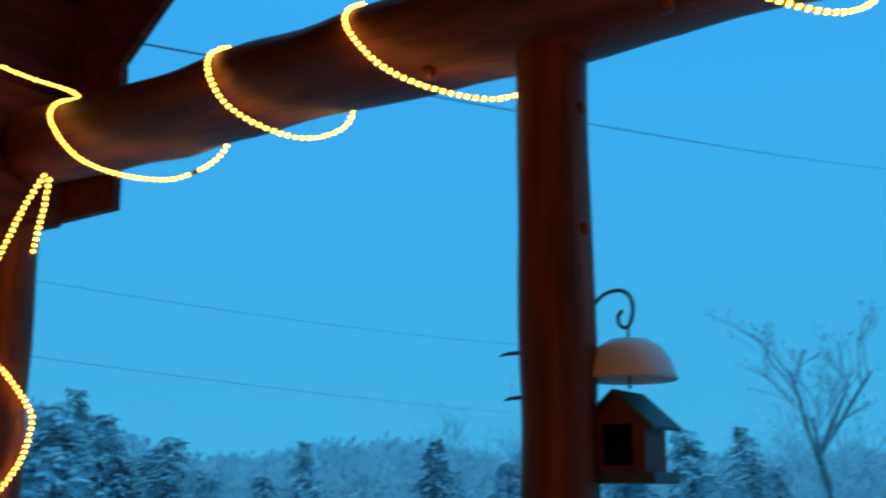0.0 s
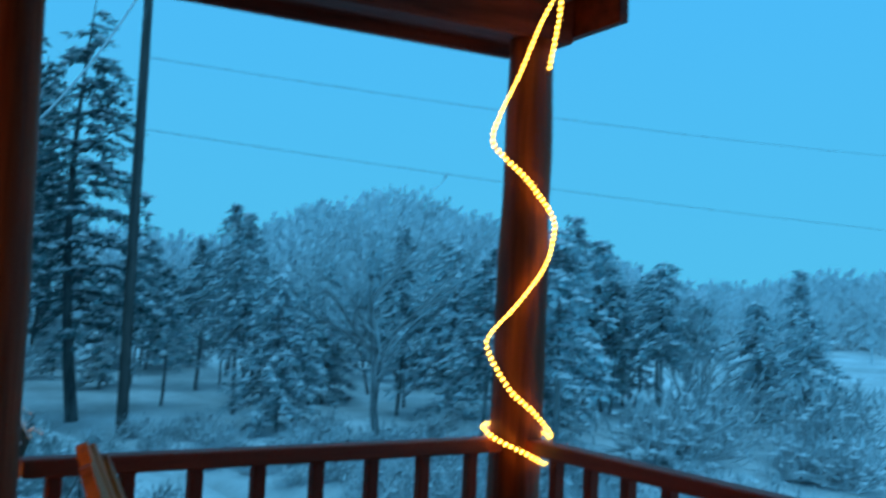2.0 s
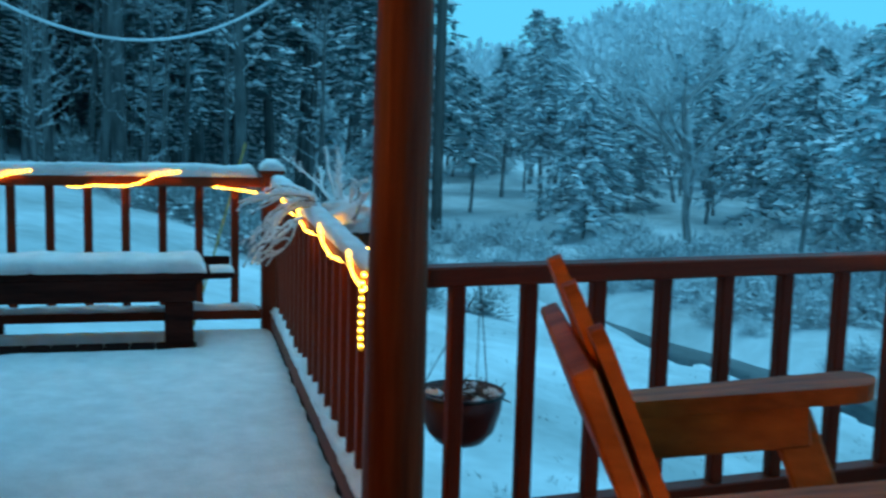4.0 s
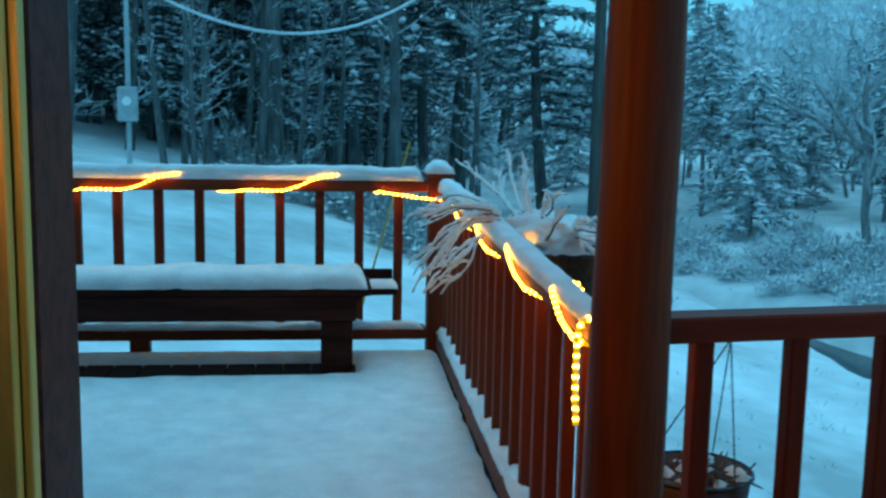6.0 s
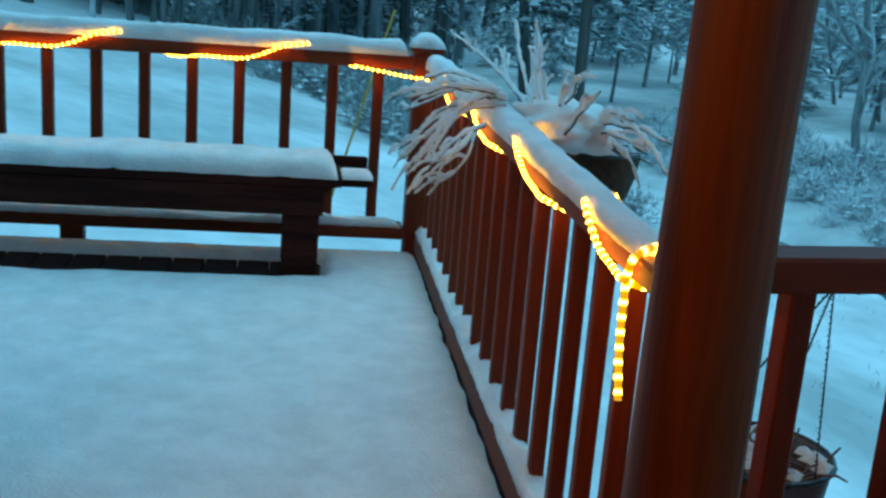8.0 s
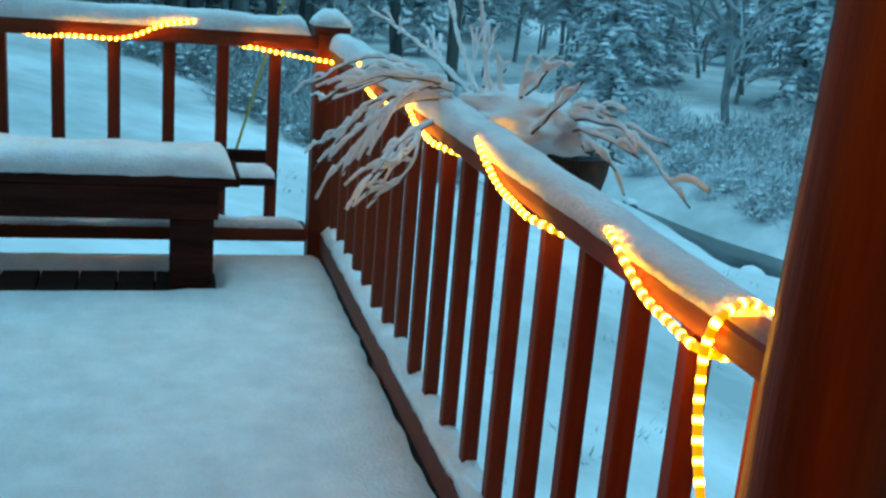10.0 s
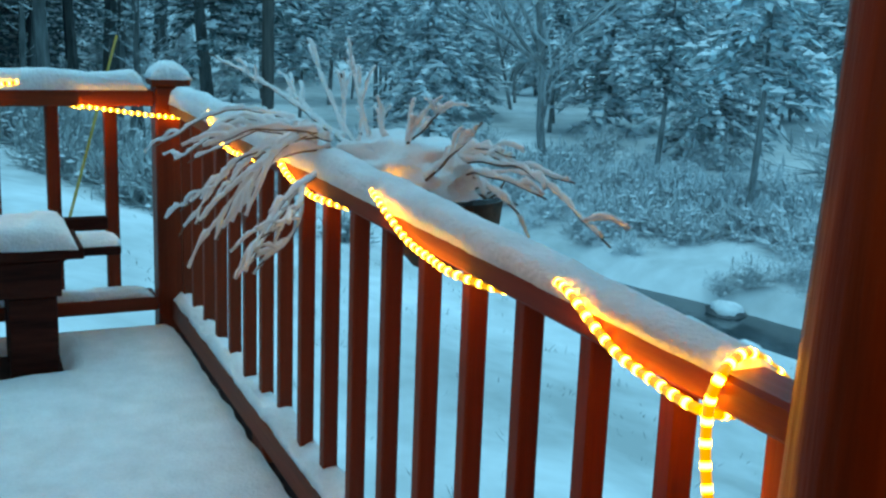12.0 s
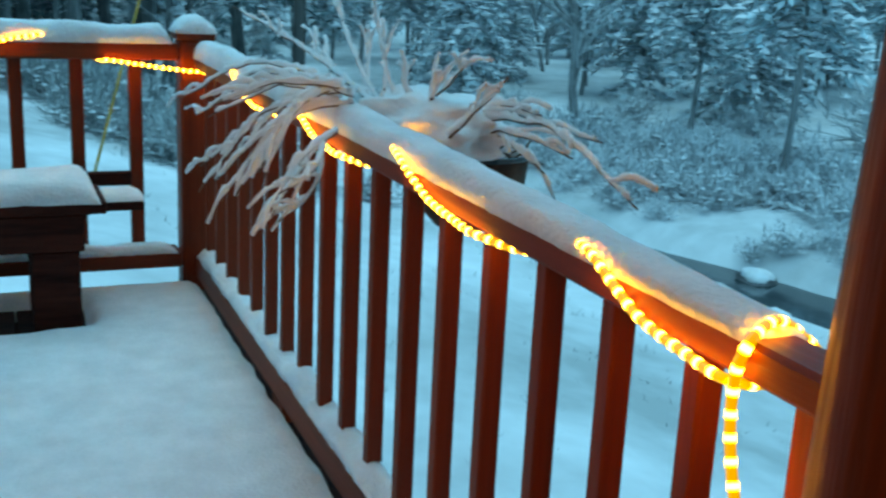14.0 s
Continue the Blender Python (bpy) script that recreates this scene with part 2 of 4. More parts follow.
def snow_bar(lo, hi, height, lump=0.014, step=0.022, over=0.01, seed=0.0, thin=0.0):
    """Rounded snow lying on a level bar between lo and hi (x, y, z of its top corners)."""
    bm = bmesh.new()
    a, b = Vector(lo), Vector(hi)
    lengthwise = 0 if abs(b.x - a.x) > abs(b.y - a.y) else 1
    across = 1 - lengthwise
    n = max(2, int(abs(b[lengthwise] - a[lengthwise]) / step))
    m = 12
    rows = []
    for i in range(n + 1):
        u = i / n
        end = min(1.0, min(u, 1 - u) * n * step / 0.05) ** 0.5
        if thin:
            end *= 0.25 + 0.75 * min(1.0, (1 - u) * n * step / thin) ** 0.8
        row = []
        for k in range(m + 1):
            v = k / m
            p = Vector((0, 0, 0))
            p[lengthwise] = a[lengthwise] + (b[lengthwise] - a[lengthwise]) * u
            low, high = min(a[across], b[across]) - over, max(a[across], b[across]) + over
            wave = noise.noise((p[lengthwise] * 5 + seed, v * 2, seed))
            ang = math.pi * v
            mid, half = (low + high) / 2, (high - low) / 2
            p[across] = mid - half * math.copysign(abs(math.cos(ang)) ** 0.6, math.cos(ang)) * (1 + 0.12 * noise.noise((p[lengthwise] * 9, seed, v * 3)) + 0.07 * noise.noise((p[lengthwise] * 31, seed + 3, v * 5)))
            p.z = a.z - 0.004 + end * max(0.0, height * abs(math.sin(ang)) ** 0.55 + lump * wave * math.sin(ang) + 0.3 * lump * noise.noise((p[lengthwise] * 24 + seed, v * 7, seed)) * abs(math.sin(ang)) ** 0.5)
            row.append(bm.verts.new(p))
        rows.append(row)
    for i in range(n):
        for k in range(m):
            bm.faces.new((rows[i][k], rows[i + 1][k], rows[i + 1][k + 1], rows[i][k + 1]))
        bm.faces.new((rows[i][m], rows[i + 1][m], rows[i + 1][0], rows[i][0]))
    bm.faces.new(rows[0])
    bm.faces.new(rows[-1][::-1])
    bmesh.ops.recalc_face_normals(bm, faces=bm.faces)
    return bm


# ---- ground, creek and far land ----
def creek_line(x):
    return 10.45 + (x + 12.5) * 0.31 + 0.25 * math.sin(x * 0.5)


def ground_height(x, y):
    z = -1.1 - 0.20 * y
    z = min(z, 0.9 + 0.05 * noise.noise((x * 0.1, y * 0.1, 1)))
    if y > 6:
        z = -2.3 - 0.10 * (y - 6)
    far = y - creek_line(x)
    z = max(z, -2.75)
    if far > 0:
        z = -2.75 + min(1.6, 0.035 * max(0, far - 1.5)) + 0.25 * min(1, far / 2.5)
    if x > -25:
        d = abs(far) * 0.91
        bank = max(0.0, 1 - (max(0, d - (0.15 + 0.57 * max(0.0, min(1.0, (x + 21) / 5))) - 0.2 * noise.noise((x * 0.6, y * 0.3, 8))) / 0.55))
        z = z * (1 - bank) + (-3.25) * bank
    rough = 1.0 if abs(x) < 40 else 2.0
    z += 0.10 * rough * noise.noise((x * 0.45, y * 0.45, 3)) + 0.03 * noise.noise((x * 2.1, y * 2.1, 5))
    return z


def build_ground():
    bm = bmesh.new()
    xs = [-400, -220, -140, -100, -75] + [-60 + i * 1.5 for i in range(20)] + [-30 + 0.5 * i for i in range(81)] + [12, 16, 22, 32, 50, 80, 140, 260, 400]
    ys = [-400, -220, -120, -70, -45, -32] + [-24 + 1.5 * i for i in range(12)] + [-6 + 0.5 * i for i in range(57)] + [24, 26, 29, 33, 38, 45, 55, 70, 95, 140, 230, 400]
    grid = [[bm.verts.new((x, y, ground_height(x, y))) for y in ys] for x in xs]
    for i in range(len(xs) - 1):
        for j in range(len(ys) - 1):
            bm.faces.new((grid[i][j], grid[i + 1][j], grid[i + 1][j + 1], grid[i][j + 1]))
    return part("ground", bm, ground_snow, smooth=True)


tagged(build_ground(), "snow covered ground sloping down to a creek", "ground", kind="structure")


def build_creek():
    bm = bmesh.new()
    left, right = [], []
    for i in range(61):
        x = -26 + i * 0.6
        y = creek_line(x)
        left.append(bm.verts.new((x, y - 1.9, -2.98)))
        right.append(bm.verts.new((x, y + 1.9, -2.98)))
    for i in range(60):
        bm.faces.new((left[i], left[i + 1], right[i + 1], right[i]))
    return part("water", bm, water)


tagged(build_creek(), "dark open creek water between snowy banks", "creek", kind="structure")


def boulder(seed, size):
    bm = bmesh.new()
    bmesh.ops.create_icosphere(bm, subdivisions=2, radius=1)
    for v in bm.verts:
        k = 1 + 0.35 * noise.noise(v.co * 1.3 + Vector((seed, 0, 0)))
        v.co = Vector((v.co.x * k * size, v.co.y * k * size * 0.8, v.co.z * k * size * 0.5))
    return bm


rng = random.Random(5)
for i in range(14):
    x = rng.uniform(-24, -10)
    y = creek_line(x) + rng.choice((-1, 1)) * rng.uniform(0.5, 0.9)
    s = rng.uniform(0.14, 0.34)
    rock = thing("creek_rock", "dark wet stone with snow on top in the creek", "rock", (x, y, -3.0), "creek rocks")
    part("stone", boulder(i, s), stone, rock).location = (0, 0, 0)
    cap = part("snow_cap", boulder(i, s * 0.8), snow, rock, "white snow cap", True)
    cap.location = (0, 0, s * 0.28)
    for o in rock.children:
        o.matrix_parent_inverse = Matrix()


# ---- trees ----
def stem(bm, base, top, r0, r1, bend, rnd, n=7, sides=6):
    pts, radii = [], []
    off = Vector((rnd.uniform(-1, 1), rnd.uniform(-1, 1), 0)) * bend
    for i in range(n + 1):
        t = i / n
        pts.append(Vector(base).lerp(Vector(top), t) + off * math.sin(t * math.pi))
        radii.append(r0 + (r1 - r0) * t)
    tube(bm, pts, radii, sides)
    return pts


def spray(bm, p, way, length, width, rnd):
    """A flat tapering spray of needles."""
    side = way.cross(Vector((0, 0, 1)))
    side = side.normalized() if side.length > 1e-4 else Vector((1, 0, 0))
    side = (side + Vector((0, 0, rnd.uniform(-0.7, 0.7)))).normalized() * width
    a, b, c, d = p, p + way * length * 0.45 + side, p + way * length, p + way * length * 0.45 - side
    bm.faces.new([bm.verts.new(q) for q in (a, b, c, d)])


def clump(bm, p, r, flat, rnd):
    """A small uneven eight-sided lump."""
    v = [bm.verts.new(p + Vector((x * r * rnd.uniform(0.6, 1.3), y * r * rnd.uniform(0.6, 1.3), z * r * flat * rnd.uniform(0.6, 1.2))))
         for x, y, z in ((1, 0, 0), (0, 1, 0), (-1, 0, 0), (0, -1, 0), (0, 0, 1), (0, 0, -0.7))]
    for i in range(4):
        j = (i + 1) % 4
        bm.faces.new((v[i], v[j], v[4]))
        bm.faces.new((v[j], v[i], v[5]))


def conifer(seed, height, spread, bare, load, leaf, label):
    """A conifer: tapered trunk, whorls of drooping boughs with needle sprays, and snow lying on them."""
    rnd = random.Random(seed)
    tree = thing("conifer_tree", label, "tree")
    bt, bc, bs = bmesh.new(), bmesh.new(), bmesh.new()
    r0 = (0.016 if height > 9 else 0.010) * height + 0.03
    stem(bt, (0, 0, -0.4), (rnd.uniform(-0.2, 0.2), rnd.uniform(-0.2, 0.2), height), r0, 0.015, 0.03 * height, rnd)
    z = height * bare
    while z < height * 0.99:
        u = (z / height - bare) / (1 - bare)
        reach = spread * (1 - u) ** 0.75 * (0.75 + 0.35 * min(1, u * 5)) + 0.10
        for k in range(rnd.randint(4, 6)):
            a = rnd.uniform(0, 2 * math.pi)
            if rnd.random() < 0.12:
                continue
            ln = reach * rnd.uniform(0.55, 1.15)
            out = Vector((math.cos(a), math.sin(a), 0))
            n = max(3, int(ln / 0.17))
            rise = rnd.uniform(-0.02, 0.02) * height
            pts = []
            for i in range(n + 1):
                t = i / n
                pts.append(Vector((0, 0, z + rise)) + out * ln * t + Vector((0, 0, 0.10 * ln * t - rnd.uniform(0.3, 0.5) * ln * t * t)))
            tube(bt, [pts[0], pts[n // 2], pts[-1]], [0.012 + 0.008 * ln, 0.01 + 0.003 * ln, 0.004], 3, False)
            for i in range(1, n + 1):
                for s in range(4):
                    turn = a + rnd.uniform(-1.1, 1.1)
                    way = Vector((math.cos(turn), math.sin(turn), rnd.uniform(-0.9, 0.25))).normalized()
                    spray(bc, pts[i] + Vector((rnd.uniform(-.06, .06), rnd.uniform(-.06, .06), rnd.uniform(-.05, .03))), way, rnd.uniform(0.2, 0.42), rnd.uniform(0.035, 0.085), rnd)
                if rnd.random() < load:
                    clump(bs, pts[i] + Vector((rnd.uniform(-.05, .05), rnd.uniform(-.05, .05), 0.04)), rnd.uniform(0.07, 0.21), rnd.uniform(0.4, 0.7), rnd)
                    turn = a + rnd.uniform(-1.2, 1.2)
                    way = Vector((math.cos(turn), math.sin(turn), -0.1))
                    spray(bs, pts[i] + Vector((0, 0, 0.05)), way, rnd.uniform(0.2, 0.4), rnd.uniform(0.04, 0.09), rnd)
        z += height * rnd.uniform(0.022, 0.04) + 0.03
    part("trunk", bt, pine_bark if leaf is pine_needles else bark, tree)
    part("crown", bc, leaf, tree)
    tagged(part("snow_load", bs, tree_snow, tree, "white snow on the boughs"), kind="stuff")
    return tree


def bare_tree(seed, height, wide, twig, label, kind="bare_tree", depth=4, fork=0.35):
    """A leafless tree of forking limbs, its twigs paled for haze."""
    rnd = random.Random(seed)
    tree = thing(kind, label, "tree")
    bt, bc = bmesh.new(), bmesh.new()

    def grow(p, way, ln, r, level):
        n = 3 if level < 2 else 2
        pts = [p]
        for i in range(n):
            way = (way + Vector((rnd.uniform(-1, 1), rnd.uniform(-1, 1), rnd.uniform(-0.4, 0.7))) * 0.16).normalized()
            pts.append(pts[-1] + way * ln / n)
        tube(bt if level < 2 else bc, pts, [r + (r * 0.6 - r) * i / n for i in range(n + 1)], 5 if level < 2 else 3, False)
        if level >= depth:
            for s in range(3):
                w = (way + Vector((rnd.uniform(-1, 1), rnd.uniform(-1, 1), rnd.uniform(-.7, .9))) * 0.8).normalized()
                spray(bc, pts[-1], w, ln * 0.55, 0.012 + 0.01 * rnd.random(), rnd)
            return
        kids = rnd.randint(3, 4) if level else rnd.randint(5, 7)
        for k in range(kids):
            t = rnd.uniform(fork, 1.0)
            at = pts[0].lerp(pts[-1], t) if level else pts[min(n, max(1, int(t * n + 0.5)))]
            a = rnd.uniform(0, 2 * math.pi)
            w = (way * rnd.uniform(0.5, 1.0) + Vector((math.cos(a), math.sin(a), 0.15)) * wide * rnd.uniform(0.5, 1.0)).normalized()
            grow(at, w, ln * rnd.uniform(0.45, 0.66), r * 0.5, level + 1)

    grow(Vector((0, 0, -0.3)), Vector((0, 0, 1)), height * 0.52, 0.012 * height + 0.02, 0)
    part("trunk", bt, bark if twig is not haze_pale else haze_twig, tree)
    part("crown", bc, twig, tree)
    return tree


def bush(seed, label, twig, load):
    rnd = random.Random(seed)
    b = thing("snowy_bush", label, "bush", group="creek bank bushes")
    bt, bs = bmesh.new(), bmesh.new()
    for i in range(75):
        a, tilt = rnd.uniform(0, 2 * math.pi), rnd.uniform(0.1, 1.1)
        ln = rnd.uniform(0.5, 1.25)
        out = Vector((math.cos(a) * math.sin(tilt), math.sin(a) * math.sin(tilt), math.cos(tilt)))
        pts = [Vector((rnd.uniform(-.25, .25), rnd.uniform(-.25, .25), -0.05)) + out * ln * t + Vector((0, 0, -0.35 * ln * t * t)) for t in (0, 0.35, 0.7, 1)]
        tube(bt, pts, [0.010, 0.009, 0.008, 0.004], 3, False)
        for t in range(4):
            p = pts[rnd.randint(1, 3)]
            w = (out + Vector((rnd.uniform(-1, 1), rnd.uniform(-1, 1), rnd.uniform(-.6, .6))) * 0.8).normalized()
            spray(bt, p, w, rnd.uniform(0.15, 0.35), rnd.uniform(0.01, 0.025), rnd)
        if rnd.random() < load:
            clump(bs, pts[2] + Vector((0, 0, 0.02)), rnd.uniform(0.04, 0.10), 0.5, rnd)
    tagged(part("brush", bt, twig, b), kind="stuff")
    tagged(part("snow_load", bs, tree_snow, b, "white snow on the twigs"), kind="stuff")
    return b


def slender_tree(seed, height, label):
    """A thin straight trunk with short side twigs, snow-dusted and paled for haze."""
    rnd = random.Random(seed)
    tree = thing("slender_tree", label, "tree")
    bt, bc = bmesh.new(), bmesh.new()
    pts = stem(bt, (0, 0, -0.3), (rnd.uniform(-0.5, 0.5), rnd.uniform(-0.5, 0.5), height), 0.07 + 0.006 * height, 0.02, 0.02 * height, rnd, 9)
    for i in range(46):
        p = pts[rnd.randint(2, 9)] + Vector((0, 0, rnd.uniform(-0.5, 0.5)))
        a = rnd.uniform(0, 6.28)
        way = Vector((math.cos(a), math.sin(a), rnd.uniform(0.0, 0.7))).normalized()
        ln = rnd.uniform(0.4, 1.3)
        tube(bc, [p, p + way * ln * 0.5, p + way * ln + Vector((0, 0, 0.08))], [0.014, 0.009, 0.004], 3, False)
        for k in range(5):
            spray(bc, p + way * ln * rnd.uniform(0.3, 1), (way + Vector((rnd.uniform(-1, 1), rnd.uniform(-1, 1), rnd.uniform(-.5, .8)))).normalized(), rnd.uniform(0.15, 0.4), 0.014, rnd)
    part("trunk", bt, pine_bark, tree)
    part("crown", bc, haze_twig, tree)
    return tree


conifers = [conifer(11, 5.8, 1.45, 0.46, 0.75, needles, "small pine with a bare lower trunk and snowy crown"),
            conifer(12, 6.5, 1.7, 0.34, 0.75, needles, "bushy conifer with snow laden boughs"),
            conifer(13, 5.0, 1.7, 0.08, 0.85, haze_needles, "low haze-pale conifer deep in snow"),
            conifer(14, 7.5, 1.6, 0.32, 0.7, haze_needles, "slender snowy conifer paled for haze")]
pines = [conifer(21, 14.0, 2.6, 0.38, 0.55, pine_needles, "tall dark pine with a bare lower trunk"),
         conifer(22, 16.0, 2.4, 0.45, 0.5, pine_needles, "tall pine with snow on its high boughs"),
         conifer(23, 12.0, 2.9, 0.22, 0.6, pine_needles, "broad dark pine dusted with snow")]
bares = [bare_tree(31, 10.0, 0.75, haze_twig, "leafless tree with twigs paled for haze"),
         bare_tree(32, 8.0, 0.9, haze_twig, "spreading leafless tree with haze-pale twigs"),
         bare_tree(33, 11.0, 0.6, haze_pale, "far leafless tree whitened for haze"),
         bare_tree(34, 9.0, 0.8, haze_pale, "far round leafless tree whitened for haze")]
saplings = [slender_tree(41, 10.0, "thin straight trunk in the woods"), slender_tree(42, 12.0, "thin trunk with haze-pale twigs in the woods"), slender_tree(43, 8.0, "young bare tree in the woods")]
bushes = [bush(51, "snow covered bush on the creek bank", haze_twig, 0.8), bush(52, "snowy haze-pale brush on the creek bank", haze_twig, 0.6), bush(53, "low thicket deep in snow", haze_twig, 0.9)]
brush = [bush(54, "dark bare brush at the field's edge", dark_brush, 0.5), bush(55, "bare brush dusted with snow", dark_brush, 0.7)]
used = set()


def in_clearing(x, y):
    """The open snow slope beyond the creek."""
    away = math.hypot(x + 3.0, y)
    return 23.5 < away < 29.5 and 38.7 < math.degrees(math.atan2(y, -3.0 - x)) < 45.0


def plant(model, x, y, scale=1.0, turn=None, sink=0.0, rnd=random.Random(77)):
    if in_clearing(x, y):
        return None
    m = pose(x, y, ground_height(x, y) - sink, rnd.uniform(-2, 2), rnd.uniform(-2, 2), rnd.uniform(0, 360) if turn is None else turn)
    if model not in used:
        used.add(model)
        model.matrix_basis = m @ Matrix.Scale(scale, 4)
        return model
    c = copy_thing(model, m)
    c.scale = (scale, scale, scale)
    return c


# trees that stand out
plant(conifers[0], -19.0, 13.55, 0.95)
plant(conifers[1], -23.2, 14.4, 0.8)
plant(bares[1], -24.5, 12.3, 1.0)
plant(pines[2], -33.5, 6.6, 1.05)
plant(pines[0], -36.0, 4.0, 1.0)
plant(bares[0], -7.2, 28.4, 0.92)
plant(conifers[3], -45.0, 15.0, 1.0)
plant(conifers[2], -30.0, 17.5, 1.1)

rng = random.Random(9)
# tall pine woods beyond the field
for i in range(64):
    x, y = rng.uniform(-52, -26.5), rng.uniform(-26, 4.5)
    if y > 2 and x > -31:
        continue
    plant(rng.choice(pines), x, y, rng.uniform(0.75, 1.15))
for i in range(46):
    plant(rng.choice(saplings), rng.uniform(-48, -25.5), rng.uniform(-22, 5), rng.uniform(0.7, 1.2))
for i in range(100):
    x = rng.uniform(-85, -50)
    plant(rng.choice(pines), x, rng.uniform(-45, 12), rng.uniform(0.9, 1.3))
# low dark pines that close the woods
for i in range(70):
    plant(pines[2], rng.uniform(-62, -37), rng.uniform(-32, 3), rng.uniform(0.45, 0.8))
for i in range(26):
    plant(pines[2], rng.uniform(-37, -30), rng.uniform(-18, 1.5), rng.uniform(0.4, 0.7))
for i in range(28):
    plant(rng.choice(brush), rng.uniform(-46, -27), rng.uniform(-22, 3), rng.uniform(1.0, 1.8), sink=0.05)
# snowy conifers over the creek
for i in range(62):
    x = rng.uniform(-52, -24)
    y = rng.uniform(creek_line(x) + 6.0, creek_line(x) + 24)
    plant(rng.choice(conifers), x, y, rng.uniform(0.55, 0.9))
for i in range(34):
    x = rng.uniform(-24, 6)
    y = rng.uniform(creek_line(x) + 17, creek_line(x) + 34)
    plant(rng.choice(conifers[:3]), x, y, rng.uniform(0.6, 0.9))
# haze-whitened trees behind the conifers
for i in range(60):
    a, d = math.radians(rng.uniform(0, 95)), rng.uniform(52, 85)
    plant(rng.choice(bares[2:]), -d * math.cos(a) - 2, d * math.sin(a) + 4, rng.uniform(0.4, 0.62))
for i in range(14):
    x = rng.uniform(-40, -20)
    plant(rng.choice(bares[:2]), x, creek_line(x) + rng.uniform(9, 20), rng.uniform(0.4, 0.62))
# brush on the far bank and at the woods' edge
for i in range(145):
    x = rng.uniform(-30, -10)
    off = 1.25 + abs(rng.gauss(0, 3.2))
    plant(rng.choice(bushes), x, creek_line(x) + off, rng.uniform(0.35, 0.6) * (1 + min(1.0, off / 5)), sink=0.05)
for i in range(75):
    x = rng.uniform(-31, -17)
    y = 2.0 + (x + 16.5) * 0.39 + 0.5 + abs(rng.gauss(0, 2.2))
    if y < creek_line(x) - 2.5:
        plant(rng.choice(brush), x, y, rng.uniform(0.6, 1.15), sink=0.05)
for i in range(16):
    x = rng.uniform(-32, -25)
    plant(rng.choice(saplings), x, -2.0 + rng.uniform(-2, 4), rng.uniform(0.4, 0.8))
for i in range(55):
    x = rng.uniform(-26, 8)
    plant(rng.choice(bushes), x, creek_line(x) + rng.uniform(9, 26), rng.uniform(1.3, 2.4), sink=0.05)
for i in range(30):
    x = rng.uniform(-30, 8)
    plant(rng.choice(bares[2:]), x, creek_line(x) + rng.uniform(24, 42), rng.uniform(0.5, 0.75))


def far_woods():
    """Woods on the rise beyond the valley, whitened for haze: rounded crowns of many fine sprays."""
    gen = np.random.default_rng(61)
    bearings = (5, 14, 19, 23, 27, 31, 35, 39, 44, 48, 52, 58, 66, 80, 95)
    rises = (4.2, 3.4, 3.3, 5.6, 6.4, 5.3, 4.4, 2.8, 1.9, 2.6, 3.0, 1.9, 2.2, 2.6, 2.4)
    verts, faces = [], []
    for k in range(560):
        a = gen.uniform(5, 95)
        d = gen.uniform(88, 135)
        top = 1.4 + d * math.tan(math.radians(float(np.interp(a, bearings, rises)) * gen.uniform(0.72, 1.0)))
        r = gen.uniform(2.2, 3.8)
        layers = max(1, int((top + 2) / (r * 1.5)))
        a = math.radians(a)
        for lay in range(layers):
            centre = np.array((-d * math.cos(a), d * math.sin(a), top - r * (1 + 1.5 * lay)))
            n = 120 if lay == 0 else 70
            way = gen.normal(size=(n, 3))
            way /= np.linalg.norm(way, axis=1)[:, None]
            place = centre + way * (r * gen.uniform(0.45, 1.0, (n, 1))) * np.array((1.15, 1.15, 1.0))
            up = way * 0.6 + np.array((0, 0, 0.7)) + gen.normal(size=(n, 3)) * 0.35
            up *= (gen.uniform(0.5, 1.2, n) / np.linalg.norm(up, axis=1))[:, None]
            side = np.cross(up, gen.normal(size=(n, 3)))
            side *= (gen.uniform(0.10, 0.30, n) / np.linalg.norm(side, axis=1))[:, None]
            quad = np.stack((place - up * 0.5, place + side, place + up * 0.5, place - side), axis=1).reshape(-1, 3)
            start = len(verts)
            verts.extend(map(tuple, quad))
            faces.extend((start + 4 * q, start + 4 * q + 1, start + 4 * q + 2, start + 4 * q + 3) for q in range(n))
    me = bpy.data.meshes.new("far_woods")
    me.from_pydata(verts, [], faces)
    me.materials.append(haze_pale)
    return tagged(new("far_woods", me), "far leafless woods whitened for haze on a rise", "woods", kind="stuff")


far_woods()


# ---- poles and wires ----
def utility_pole():
    x, y = -30.0, 7.2
    p = thing("utility_pole", "tall dark weathered wooden utility pole", "utility pole", (x, y, 0))
    bm = bmesh.new()
    tube(bm, [(x, y, ground_height(x, y) - 0.5), (x + 0.05, y, 4), (x, y + 0.05, 10.4)], [0.16, 0.145, 0.12], 12)
    part("pole", bm, pole_wood, p)
    bm = boxed((x - 0.06, y - 0.06, 8.9), (x + 0.10, y + 0.06, 9.2))
    part("bracket", bm, grey_metal, p)
    return p


utility_pole()


